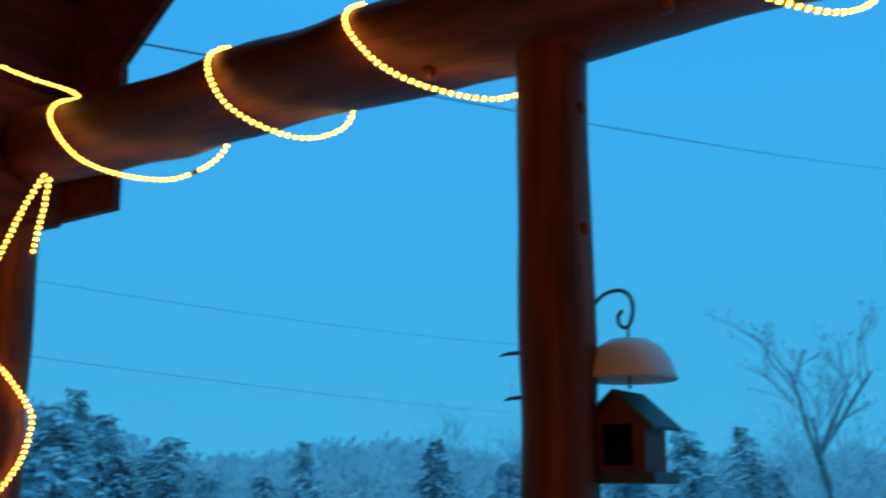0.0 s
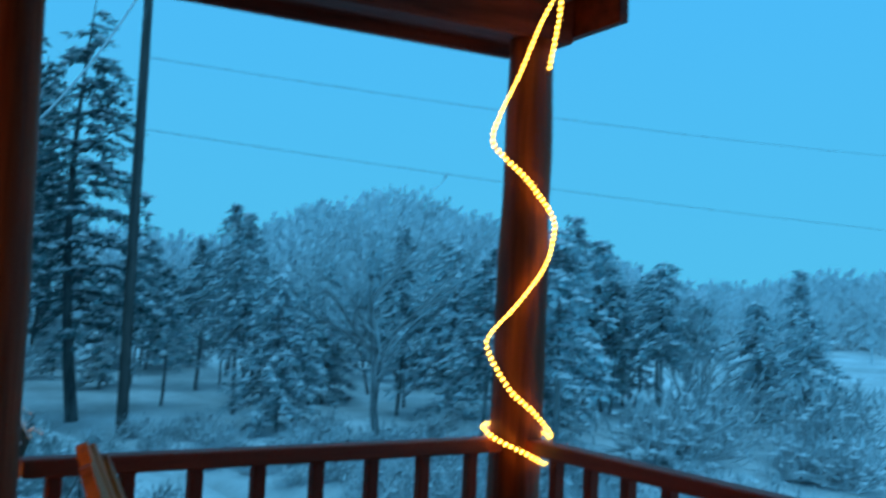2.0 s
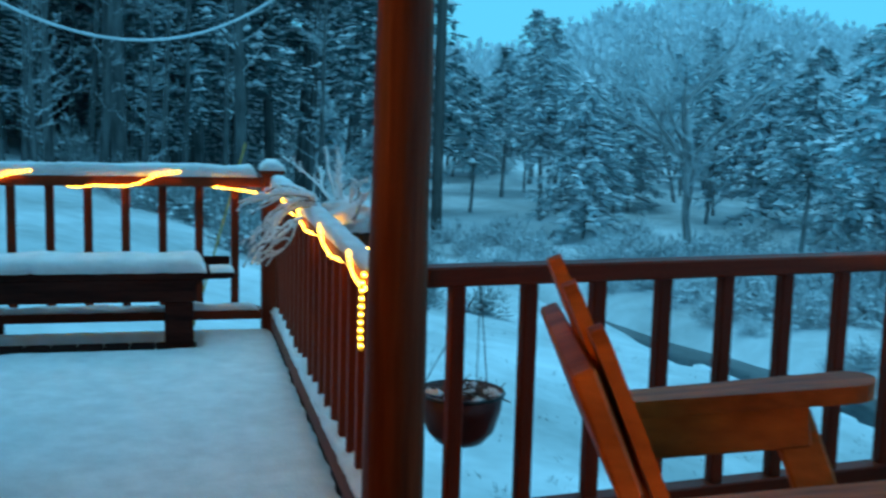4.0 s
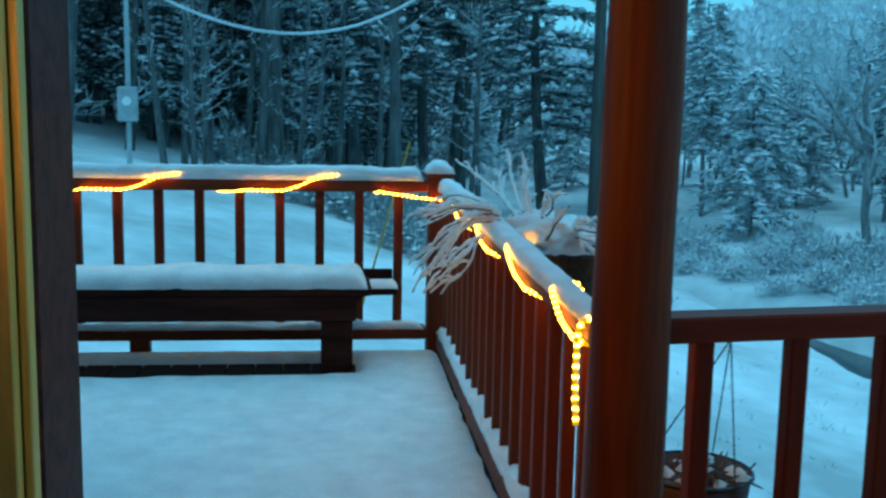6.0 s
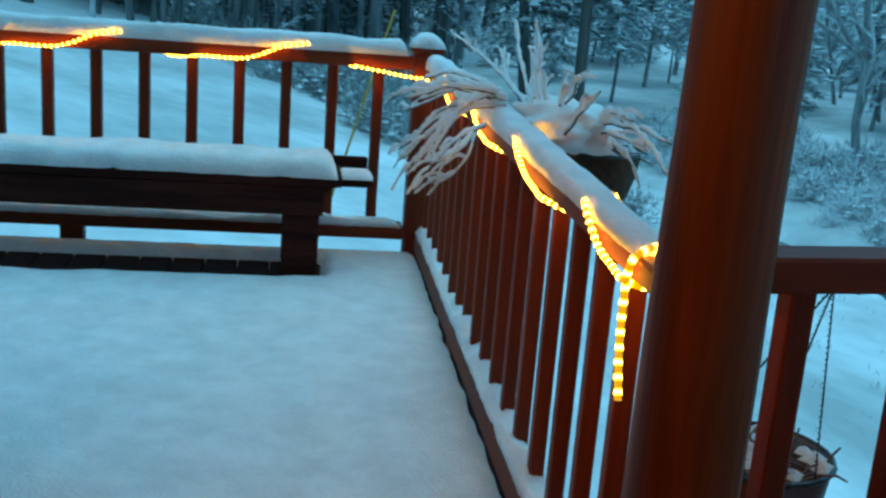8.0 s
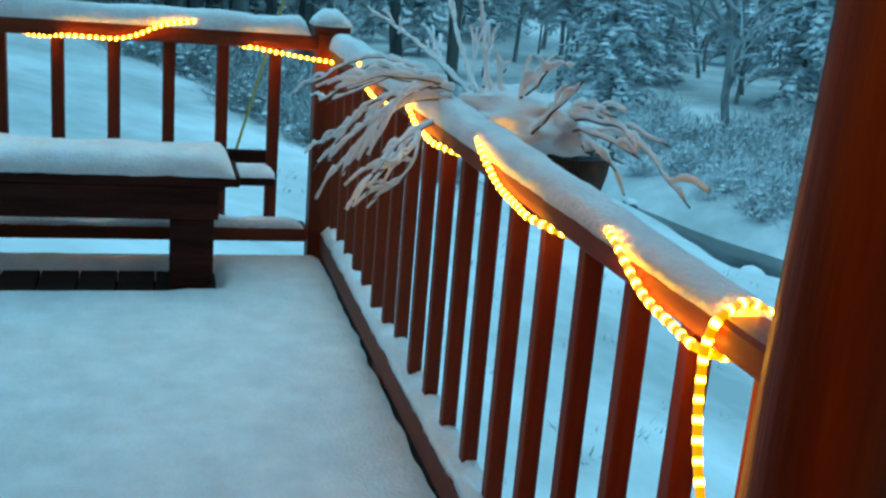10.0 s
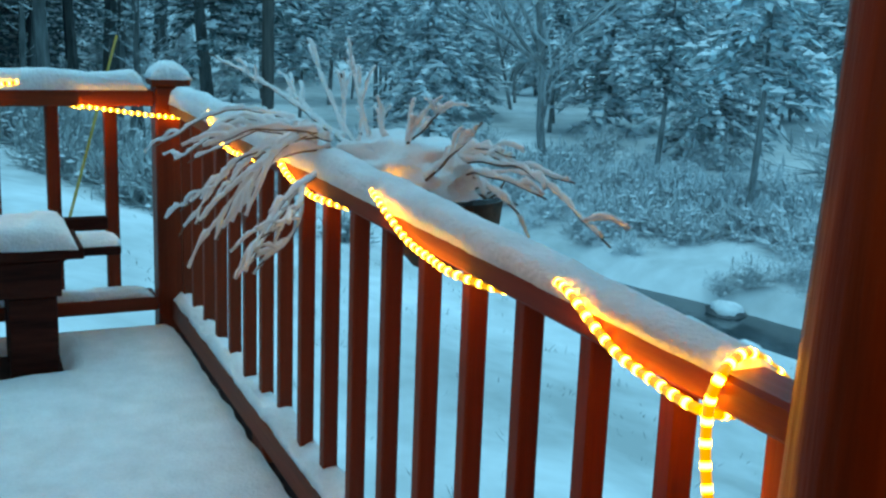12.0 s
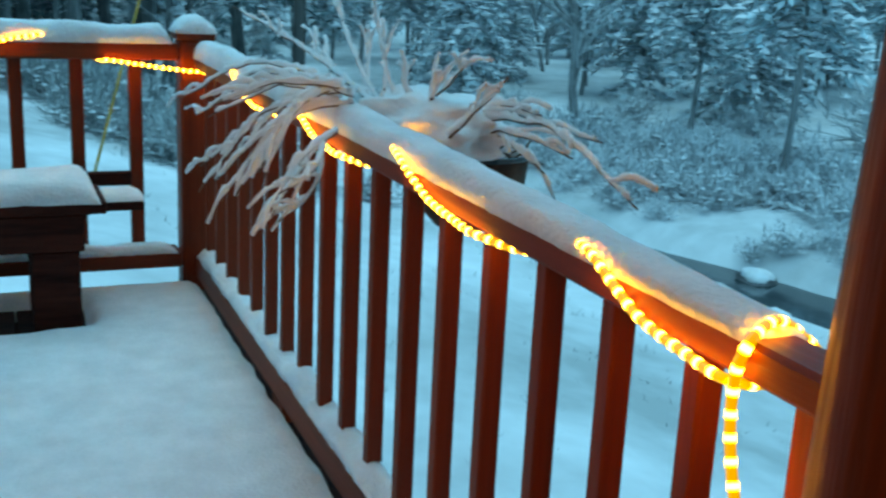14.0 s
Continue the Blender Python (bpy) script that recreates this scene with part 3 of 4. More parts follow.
def meter_post():
    x, y = -21.0, -3.45
    g = ground_height(x, y)
    p = thing("meter_post", "grey metal service post with a meter box", "meter post", (x, y, g))
    bm = bmesh.new()
    tube(bm, [(x, y, g - 0.3), (x, y, 4.6)], 0.045, 8)
    part("pipe", bm, grey_metal, p)
    part("meter_box", boxed((x - 0.02, y - 0.17, 0.75), (x + 0.15, y + 0.17, 1.35), 0.02), grey_metal, p)
    bm = bmesh.new()
    tube(bm, [(x + 0.13, y, 1.1), (x + 0.19, y, 1.1)], 0.08, 12)
    part("meter_dial", bm, trim_white, p)
    return p


meter_post()


def wire(name, a, b, sag, r, mat, label):
    a, b = Vector(a), Vector(b)
    bm = bmesh.new()
    tube(bm, [a.lerp(b, i / 30) - Vector((0, 0, sag * 4 * (i / 30) * (1 - i / 30))) for i in range(31)], r, 5)
    return tagged(part(name, bm, mat), label, "cable")


wire("power_line", (-30, 7.2, 7.9), (-32, 60, 10.2), 0.6, 0.009, grey_cable, "thin grey power line across the sky")
wire("power_line", (-30, 7.2, 5.9), (-32, 60, 5.9), 0.4, 0.009, grey_cable, "thin grey lower power line across the sky")
wire("power_line", (-4.0, 2.99, 3.5), (-8.8, 56, 17.0), 0.3, 0.0055, grey_cable, "thin grey service line leaving the eave")
wire("service_cable", (-30, 7.2, 10.01), (-20.0, -5.0, 4.41), 4.32, 0.033, white_cable, "sagging service cable coated with snow")


# ---- porch and deck structure ----
def floor_boards():
    f = thing("floor", "stained board floor of porch and deck", "floor", kind="structure")
    part("joists", boxed((-7.26, -3.2, -0.22), (-4.22, 0.69, -0.032), 0), board_dark, f)
    part("joists", boxed((-4.22, -1.02, -0.22), (3.2, 2.90, -0.032), 0), board_dark, f)
    # deck boards take the bench's darker wood
    deck = mesh_of("floor_board", boxed((-7.26, 0, -0.030), (-4.222, 0.135, 0.0), 0.004), bench_wood)
    porch = mesh_of("floor_board", boxed((-4.218, 0, -0.030), (3.2, 0.135, 0.0), 0.004), wood_x)
    for me, y, count in ((deck, -3.2, 27), (porch, -1.02, 28)):
        for i in range(count):
            ob = new("floor_board", me)
            ob.parent = f
            ob.location = (0, y + i * 0.141, 0)
    return f


floor_boards()


def deck_snow():
    """Even snow on the open deck, thinner under the bench and ragged at its edges."""
    bm = bmesh.new()
    nx, ny = 110, 110
    x0, x1, y0, y1 = -7.10, -3.98, -3.15, 0.556
    grid = []
    for i in range(nx + 1):
        row = []
        for j in range(ny + 1):
            x, y = x0 + (x1 - x0) * i / nx, y0 + (y1 - y0) * j / ny
            edge = min(x1 - x + 0.02, y1 - y + 0.02)
            rim = max(0.0, min(1.0, edge / 0.05)) ** 0.5
            z = 0.048 * rim + 0.006 * noise.noise((x * 1.7, y * 1.7, 0)) + 0.003 * noise.noise((x * 9, y * 9, 0))
            brow = -6.615 + 0.025 * noise.noise((y * 2.3, 5, 1)) - 0.05 * max(0.0, min(1.0, y + 0.6))
            if x < brow and y < 0.16:
                under = min(1, (brow - x) / 0.05) * min(1, (0.16 - y) / 0.06)
                z -= 0.085 * under * (1 if x > -7.0 else max(0.0, 1 - (-7.0 - x) / 0.05))
            row.append(bm.verts.new((x, y + (0.012 * noise.noise((x * 8, 0, 4)) if j == ny else 0), z)))
        grid.append(row)
    for i in range(nx):
        for j in range(ny):
            bm.faces.new((grid[i][j], grid[i + 1][j], grid[i + 1][j + 1], grid[i][j + 1]))
    return tagged(part("deck_snow", bm, snow, smooth=True), "smooth untouched snow lying on the open deck", "snow", kind="stuff")


deck_snow()


def log(name, pts, radii, mat, label, category, knots=(), sides=20, wobble=0.09):
    """A peeled log with swellings; knots: (place, way) of cut branch stubs."""
    ob = thing(name, label, category, tuple(pts[0]))
    line = smooth_line(pts, 0.08)
    n = len(line)
    rr = [radii[0] + (radii[-1] - radii[0]) * i / (n - 1) for i in range(n)]
    bm = bmesh.new()
    tube(bm, line, rr, sides, wobble=wobble)
    part("trunk", bm, mat, ob, smooth=True)
    for p, way in knots:
        bm = bmesh.new()
        p, way = Vector(p), Vector(way).normalized()
        tube(bm, [p - way * 0.03, p + way * 0.012, p + way * 0.022], [0.03, 0.02, 0.008], 8)
        part("knot", bm, mat, ob, smooth=True)
    return ob


P1, P2, P0 = (-3.742, 0.612), (-4.12, 2.745), (-1.61, 2.75)
log("porch_post", [(P1[0] - 0.020, P1[1], 0), (P1[0] - 0.010, P1[1], 0.8), (P1[0] + 0.006, P1[1] + 0.004, 1.8), (P1[0] + 0.01, P1[1], 2.62)], [0.094, 0.068], log_up, "reddish peeled log post at the deck steps", "post", wobble=0.05)
log("porch_post", [(P2[0] - 0.02, P2[1], 0), (P2[0] - 0.005, P2[1], 1.0), (*P2, 2.0), (*P2, 2.62)], [0.125, 0.098], log_up, "log corner post wound with a rope light", "post")
log("porch_post", [(*P0, 0), (P0[0], P0[1], 0.9), (P0[0] + 0.006, P0[1], 1.8), (*P0, 2.80)], [0.112, 0.098], log_up, "reddish knotty log post beside the bird feeder", "post",
    [((P0[0] + 0.09, P0[1] - 0.01, 2.58), (1, -0.2, 0)), ((P0[0] + 0.095, P0[1] - 0.01, 2.24), (1, -0.2, 0))])
log("porch_post", [(2.6, 2.75, 0), (2.6, 2.75, 1.4), (2.6, 2.75, 2.78)], [0.11, 0.1], log_up, "reddish peeled log post holding the eave beam", "post")

for z, ln in ((1.91, 0.045), (1.79, 0.03)):
    bm = bmesh.new()
    tube(bm, [(P0[0] - 0.085, P0[1] - 0.03, z + 0.008), (P0[0] - 0.105 - ln * 0.5, P0[1] - 0.04, z + 0.006), (P0[0] - 0.105 - ln, P0[1] - 0.045, z)], [0.006, 0.005, 0.002], 6)
    tagged(part("post_nail", bm, iron), "small dark nail sticking out of the log post", "nail", "post nails")

beam = log("eave_beam", [(-4.02, 2.75, 2.915), (-3.3, 2.76, 2.90), (-2.5, 2.74, 2.905), (-1.6, 2.755, 2.90), (0, 2.75, 2.90), (1.5, 2.75, 2.9), (3.0, 2.75, 2.9)], [0.153, 0.160], log_x,
           "thick peeled log beam under the eave, wound with a rope light", "beam",
           [((-2.74, 2.66, 2.775), (-0.2, -0.5, -1)), ((-1.98, 2.68, 2.765), (0.2, -0.4, -1)), ((-1.22, 2.66, 2.77), (0, -0.5, -1))], wobble=0.17)


def gable_end():
    g = thing("wall_west", "dark boarded gable end above the porch side", "wall", kind="structure")
    part("header_board", boxed((-4.20, -0.65, 2.625), (-4.06, 2.925, 3.19), 0.01), board_dark, g)
    part("gable_board", boxed((-4.17, -0.65, 3.191), (-4.10, 2.925, 5.2), 0.005), board_dark, g)
    part("soffit", boxed((-4.36, -0.65, 2.655), (-4.201, 2.925, 2.68), 0.004), board_dark, g)
    part("fascia", boxed((-4.40, -0.65, 2.60), (-4.361, 2.925, 3.56), 0.006), board_dark, g)
    bm = bmesh.new()
    prof = [(-4.40, 2.655), (-3.75, 2.665), (-3.76, 3.30), (-2.75, 4.16), (-4.40, 4.16)]
    front = [bm.verts.new((x, 2.93, z)) for x, z in prof]
    back = [bm.verts.new((x, 2.97, z)) for x, z in prof]
    bm.faces.new(front)
    bm.faces.new(back[::-1])
    for i in range(len(prof)):
        j = (i + 1) % len(prof)
        bm.faces.new((front[j], front[i], back[i], back[j]))
    part("eave_board", bm, board_dark, g)
    return g


gable_end()


def roof():
    """Board ceiling that rises from the eave to the house."""
    bm = bmesh.new()
    for z0, z1 in ((4.12, 4.75),):
        a = [(-4.42, 2.98, z0), (3.3, 2.98, z0), (3.3, -3.4, z1 + 0.75), (-4.42, -3.4, z1 + 0.75)]
        low = [bm.verts.new(p) for p in a]
        high = [bm.verts.new((x, y, z + 0.10)) for x, y, z in a]
        bm.faces.new(low[::-1])
        bm.faces.new(high)
        for i in range(4):
            j = (i + 1) % 4
            bm.faces.new((low[i], low[j], high[j], high[i]))
    return tagged(part("ceiling", bm, shingle), "dark board underside of the porch roof", "ceiling", kind="structure")


roof()
# slab out of view, added to keep sky light off the corner board
tagged(part("ceiling", boxed((-5.5, -3.4, 2.80), (-4.43, -0.62, 2.90), 0), shingle), "unseen eave slab added to shade the house corner", "ceiling", kind="structure")


def house_wall():
    """House wall along the porch, ending in a corner beside the deck, with gaps for a door and the added window."""
    w = thing("wall_south", "dark stained board wall of the house", "wall", kind="structure")
    y1, y0 = -0.80, -1.02
    for x0, x1, z0, z1 in ((-4.42, -4.34, 0, 4.7), (-4.34, -3.24, 2.05, 4.7), (-3.24, -1.0, 0, 4.7), (-1.0, 0.4, 0, 0.95), (-1.0, 0.4, 2.1, 4.7), (0.4, 3.2, 0, 4.7)):
        part("boards", boxed((x0, y0, z0), (x1, y1, z1), 0), wall_log, w)
    part("corner_board", boxed((-4.87, -1.04, -0.02), (-4.421, -0.772, 4.7), 0.012), board_dark, w)
    part("boards", boxed((-4.85, -3.3, 0), (-4.69, -1.041, 5.2), 0), wall_log, w)
    part("boards", boxed((3.05, -0.8, 0), (3.2, 3.0, 4.4), 0), wall_log, w)
    return w


house_wall()


def fill_cloth(name, strength):
    """Cloth that glows warm by itself, as added fill light."""
    m = bpy.data.materials.new(name)
    m.use_nodes = True
    b = m.node_tree.nodes["Principled BSDF"]
    b.inputs["Base Color"].default_value = (0.6, 0.45, 0.3, 1)
    b.inputs["Emission Color"].default_value = (1.0, 0.42, 0.12, 1)
    b.inputs["Emission Strength"].default_value = strength
    return m


# strengths of the added warm fill, not of known lamps
WINDOW_FILL, DOOR_FILL = 4.6, 1.7


def house_door():
    d = thing("door_1", "closed brown wooden door with pale yellow trim", "door", kind="structure")
    part("leaf", boxed((-4.28, -0.92, 0.03), (-3.30, -0.875, 2.02), 0.004), door_brown, d)
    for x in (-4.0, -3.6):
        part("panel_moulding", boxed((x - 0.012, -0.874, 0.2), (x + 0.012, -0.862, 1.08), 0.004), door_brown, d)
    part("trim_board", boxed((-4.40, -0.798, 0), (-4.335, -0.775, 2.12), 0.004), trim_yellow, d, "pale yellow upright trim")
    part("trim_board", boxed((-3.25, -0.798, 0), (-3.17, -0.775, 2.12), 0.004), trim_yellow, d, "pale yellow upright trim")
    part("jamb", boxed((-4.338, -0.92, 0), (-4.282, -0.801, 2.048), 0.004), trim_yellow, d)
    # the blind's glow is added, to warm the house side of the deck post
    part("window_blind", boxed((-4.16, -0.872, 1.12), (-3.42, -0.84, 1.92), 0.004), fill_cloth("fill_blind", DOOR_FILL), d, "white blind with a warm glow added to light the post")
    return d


house_door()


# window added out of view; its glow warms chair, posts and rails
def fill_window():
    w = thing("window_1", "unseen glowing window added to warm the porch", "window", kind="structure")
    part("curtain", boxed((-0.98, -0.94, 0.97), (0.38, -0.92, 2.08), 0), fill_cloth("fill_curtain", WINDOW_FILL), w, "glowing panel added as warm fill")
    for x in (-1.0, -0.335, 0.33):
        part("window_frame", boxed((x, -0.88, 0.95), (x + 0.07, -0.82, 2.1), 0.004), trim_yellow, w)
    for z in (0.95, 2.03):
        part("window_frame", boxed((-0.93, -0.878, z), (0.33, -0.822, z + 0.07), 0.004), trim_yellow, w)
    return w


fill_window()


# ---- railings ----
def deck_railing():
    r = thing("deck_railing", "reddish stained wooden deck railing with square balusters", "railing")
    part("top_rail", boxed((-7.11, 0.553, 0.853), (-3.79, 0.620, 0.897), 0.006), wood_x, r)
    part("bottom_rail", boxed((-7.11, 0.553, 0.058), (-3.82, 0.622, 0.146), 0.005), wood_x, r)
    me = mesh_of("baluster", boxed((-0.017, 0.580, 0.1465), (0.017, 0.616, 0.8525), 0.003), wood_up)
    for i in range(18):
        ob = new("baluster", me)
        ob.parent = r
        ob.location = (-3.856 - 0.187 * i, 0.0, 0)
    for x in (-4.3, -5.87):
        part("block", boxed((x - 0.06, 0.56, 0.0), (x + 0.06, 0.64, 0.054), 0.004), wood_up, r)
    return r


deck_railing()


def far_railing():
    r = thing("deck_railing", "dark stained railing across the end of the deck", "railing")
    part("top_rail", boxed((-7.20, -3.1, 0.882), (-7.11, 0.50, 0.942), 0.006), wood_y, r)
    part("bottom_rail", boxed((-7.24, -3.1, 0.105), (-7.10, 0.50, 0.160), 0.005), wood_y, r)
    me = mesh_of("baluster", boxed((-7.225, -0.0235, 0.161), (-7.178, 0.0235, 0.94), 0.004), wood_up)
    for i in range(17):
        ob = new("baluster", me)
        ob.parent = r
        ob.location = (0, 0.352 - 0.2055 * i, 0)
    for y in (-0.98, -2.4):
        part("block", boxed((-7.2, y - 0.05, 0), (-7.12, y + 0.05, 0.104), 0.004), wood_up, r)
    return r


far_railing()


def corner_post():
    p = thing("deck_corner_post", "square stained corner post capped with snow", "post", (-7.17, 0.56, 0))
    part("shaft", boxed((-7.225, 0.505, 0), (-7.112, 0.618, 0.955), 0.008), wood_up, p)
    part("cap", boxed((-7.240, 0.490, 0.956), (-7.097, 0.633, 0.985), 0.006), wood_up, p)
    return p


corner_post()


def side_railing(name, a, b, count, first, gap, label):
    """A porch railing between two floor points."""
    a, b = Vector((*a, 0)), Vector((*b, 0))
    ln = (b - a).length
    turn = Matrix.Translation(a) @ Matrix.Rotation(math.atan2(b.y - a.y, b.x - a.x), 4, "Z")
    r = thing(name, label, "railing")
    r.matrix_basis = turn

    def put(part_name, me):
        ob = new(part_name, me)
        ob.parent = r
        return ob

    put("top_rail", mesh_of("top_rail", boxed((0, -0.045, 0.858), (ln, 0.045, 0.918), 0.006), wood_x))
    put("bottom_rail", mesh_of("bottom_rail", boxed((0, -0.04, 0.08), (ln, 0.04, 0.14), 0.006), wood_x))
    me = mesh_of("baluster", boxed((-0.0235, -0.0235, 0.14), (0.0235, 0.0235, 0.8575), 0.004), wood_up)
    for i in range(count):
        put("baluster", me).location = (first + gap * i, 0, 0)
    return r


side_railing("porch_railing", (-3.90, 0.72), (-4.12, 2.66), 8, 0.11, 0.242, "reddish stained railing along the porch side")
side_railing("porch_railing", (-4.02, 2.77), (-1.70, 2.77), 10, 0.17, 0.225, "dark stained railing along the porch front")
side_railing("porch_railing", (-1.50, 2.77), (2.50, 2.77), 17, 0.17, 0.225, "dark stained railing along the porch front")

# snow on rails, post and floor edges
tagged(part("rail_snow", snow_bar((-7.10, 0.556, 0.897), (-3.915, 0.622, 0.897), 0.070, lump=0.012, over=0.006, seed=1, thin=1.8), snow, smooth=True), "thick rounded snow along the deck rail", "snow", kind="stuff")
tagged(part("rail_snow", snow_bar((-7.195, -3.1, 0.945), (-7.115, 0.48, 0.945), 0.07, over=0.008, seed=2), snow, smooth=True), "thick rounded snow along the far rail", "snow", kind="stuff")
tagged(part("post_snow", snow_bar((-7.245, 0.484, 0.985), (-7.092, 0.639, 0.985), 0.062, over=0.008, seed=3, step=0.012), snow, smooth=True), "pillow of snow on the corner post", "snow", kind="stuff")
tagged(part("rail_foot_snow", snow_bar((-7.09, 0.557, 0.146), (-3.95, 0.624, 0.146), 0.040, lump=0.034, over=0.003, seed=4, step=0.016), snow, smooth=True), "lumpy snow along the bottom rail", "snow", kind="stuff")
tagged(part("rail_foot_snow", snow_bar((-7.176, -3.1, 0.16), (-7.104, 0.49, 0.16), 0.035, lump=0.03, over=0.0, seed=5, step=0.03), snow, smooth=True), "lumpy snow along the far bottom rail", "snow", kind="stuff")


def plant_stake():
    bm = bmesh.new()
    tube(bm, [STAKE[0], STAKE[1]], [0.008, 0.006], 6)
    return tagged(part("plant_stake", bm, trim_yellow), "thin yellow reed leaning outside the far rail", "stake")


STAKE = ((-7.6, -0.22, -1.25), (-7.6, 0.44, 1.12))
plant_stake()


def grass_tufts():
    """Dry blades and dirt that poke through the thin snow below the deck."""
    rnd = random.Random(12)
    bm = bmesh.new()
    for i in range(420):
        x, y = rnd.uniform(-17, -4.5), rnd.uniform(1.2, 9.5)
        if y > creek_line(x) - 2.2:
            continue
        z = ground_height(x, y)
        for k in range(rnd.randint(2, 7)):
            p = Vector((x + rnd.gauss(0, 0.06), y + rnd.gauss(0, 0.06), z - 0.02))
            spray(bm, p, Vector((rnd.uniform(-1, 1), rnd.uniform(-1, 1), rnd.uniform(0.3, 1.0))).normalized(), rnd.uniform(0.04, 0.13), 0.006, rnd)
    return tagged(part("grass", bm, dark_brush), "dry grass tips poking through thin snow", "grass", kind="stuff")


grass_tufts()


# ---- bench on the deck ----
def deck_bench():
    b = thing("bench", "dark wet wooden bench on the deck under thick snow", "bench", (-6.85, -1.0, 0))
    part("seat", boxed((-7.02, -2.6, 0.415), (-6.70, 0.195, 0.455), 0.006), bench_wood, b)
    part("apron", boxed((-6.735, -2.55, 0.29), (-6.705, 0.12, 0.414), 0.005), bench_wood, b)
    part("end_shelf", boxed((-6.98, 0.196, 0.405), (-6.78, 0.325, 0.435), 0.005), bench_wood, b)
    part("back_board", boxed((-7.07, -2.6, 0.44), (-7.035, 0.315, 0.49), 0.005), bench_wood, b)
    for y in (-2.4, -0.05):
        part("leg", boxed((-6.78, y, 0.0), (-6.715, y + 0.155, 0.289), 0.006), bench_wood, b)
        part("leg", boxed((-7.0, y, 0.0), (-6.94, y + 0.12, 0.414), 0.006), bench_wood, b)
    bm = bmesh.new()
    prof = [(0.12, 0.404), (0.30, 0.404), (0.30, 0.385)] + [(0.20 + 0.10 * math.cos(a), 0.285 + 0.10 * math.sin(a)) for a in [math.pi / 2 + math.pi / 2 * k / 6 for k in range(7)]][::1] + [(0.10, 0.05), (0.075, 0.05), (0.075, 0.404)]
    front = [bm.verts.new((-6.88, y, z)) for y, z in prof]
    back = [bm.verts.new((-6.92, y, z)) for y, z in prof]
    bm.faces.new(front)
    bm.faces.new(back[::-1])
    for i in range(len(prof)):
        j = (i + 1) % len(prof)
        bm.faces.new((front[j], front[i], back[i], back[j]))
    part("bracket", bm, bench_wood, b)
    return b


deck_bench()
tagged(part("bench_snow", snow_bar((-7.01, -2.6, 0.455), (-6.70, 0.175, 0.455), 0.085, over=0.006, seed=6), snow, smooth=True), "thick even snow on the bench seat", "snow", kind="stuff")
tagged(part("bench_snow", snow_bar((-6.975, 0.19, 0.435), (-6.785, 0.32, 0.435), 0.035, over=0.004, seed=7, step=0.02), snow, smooth=True), "thin snow on the bench's end shelf", "snow", kind="stuff")


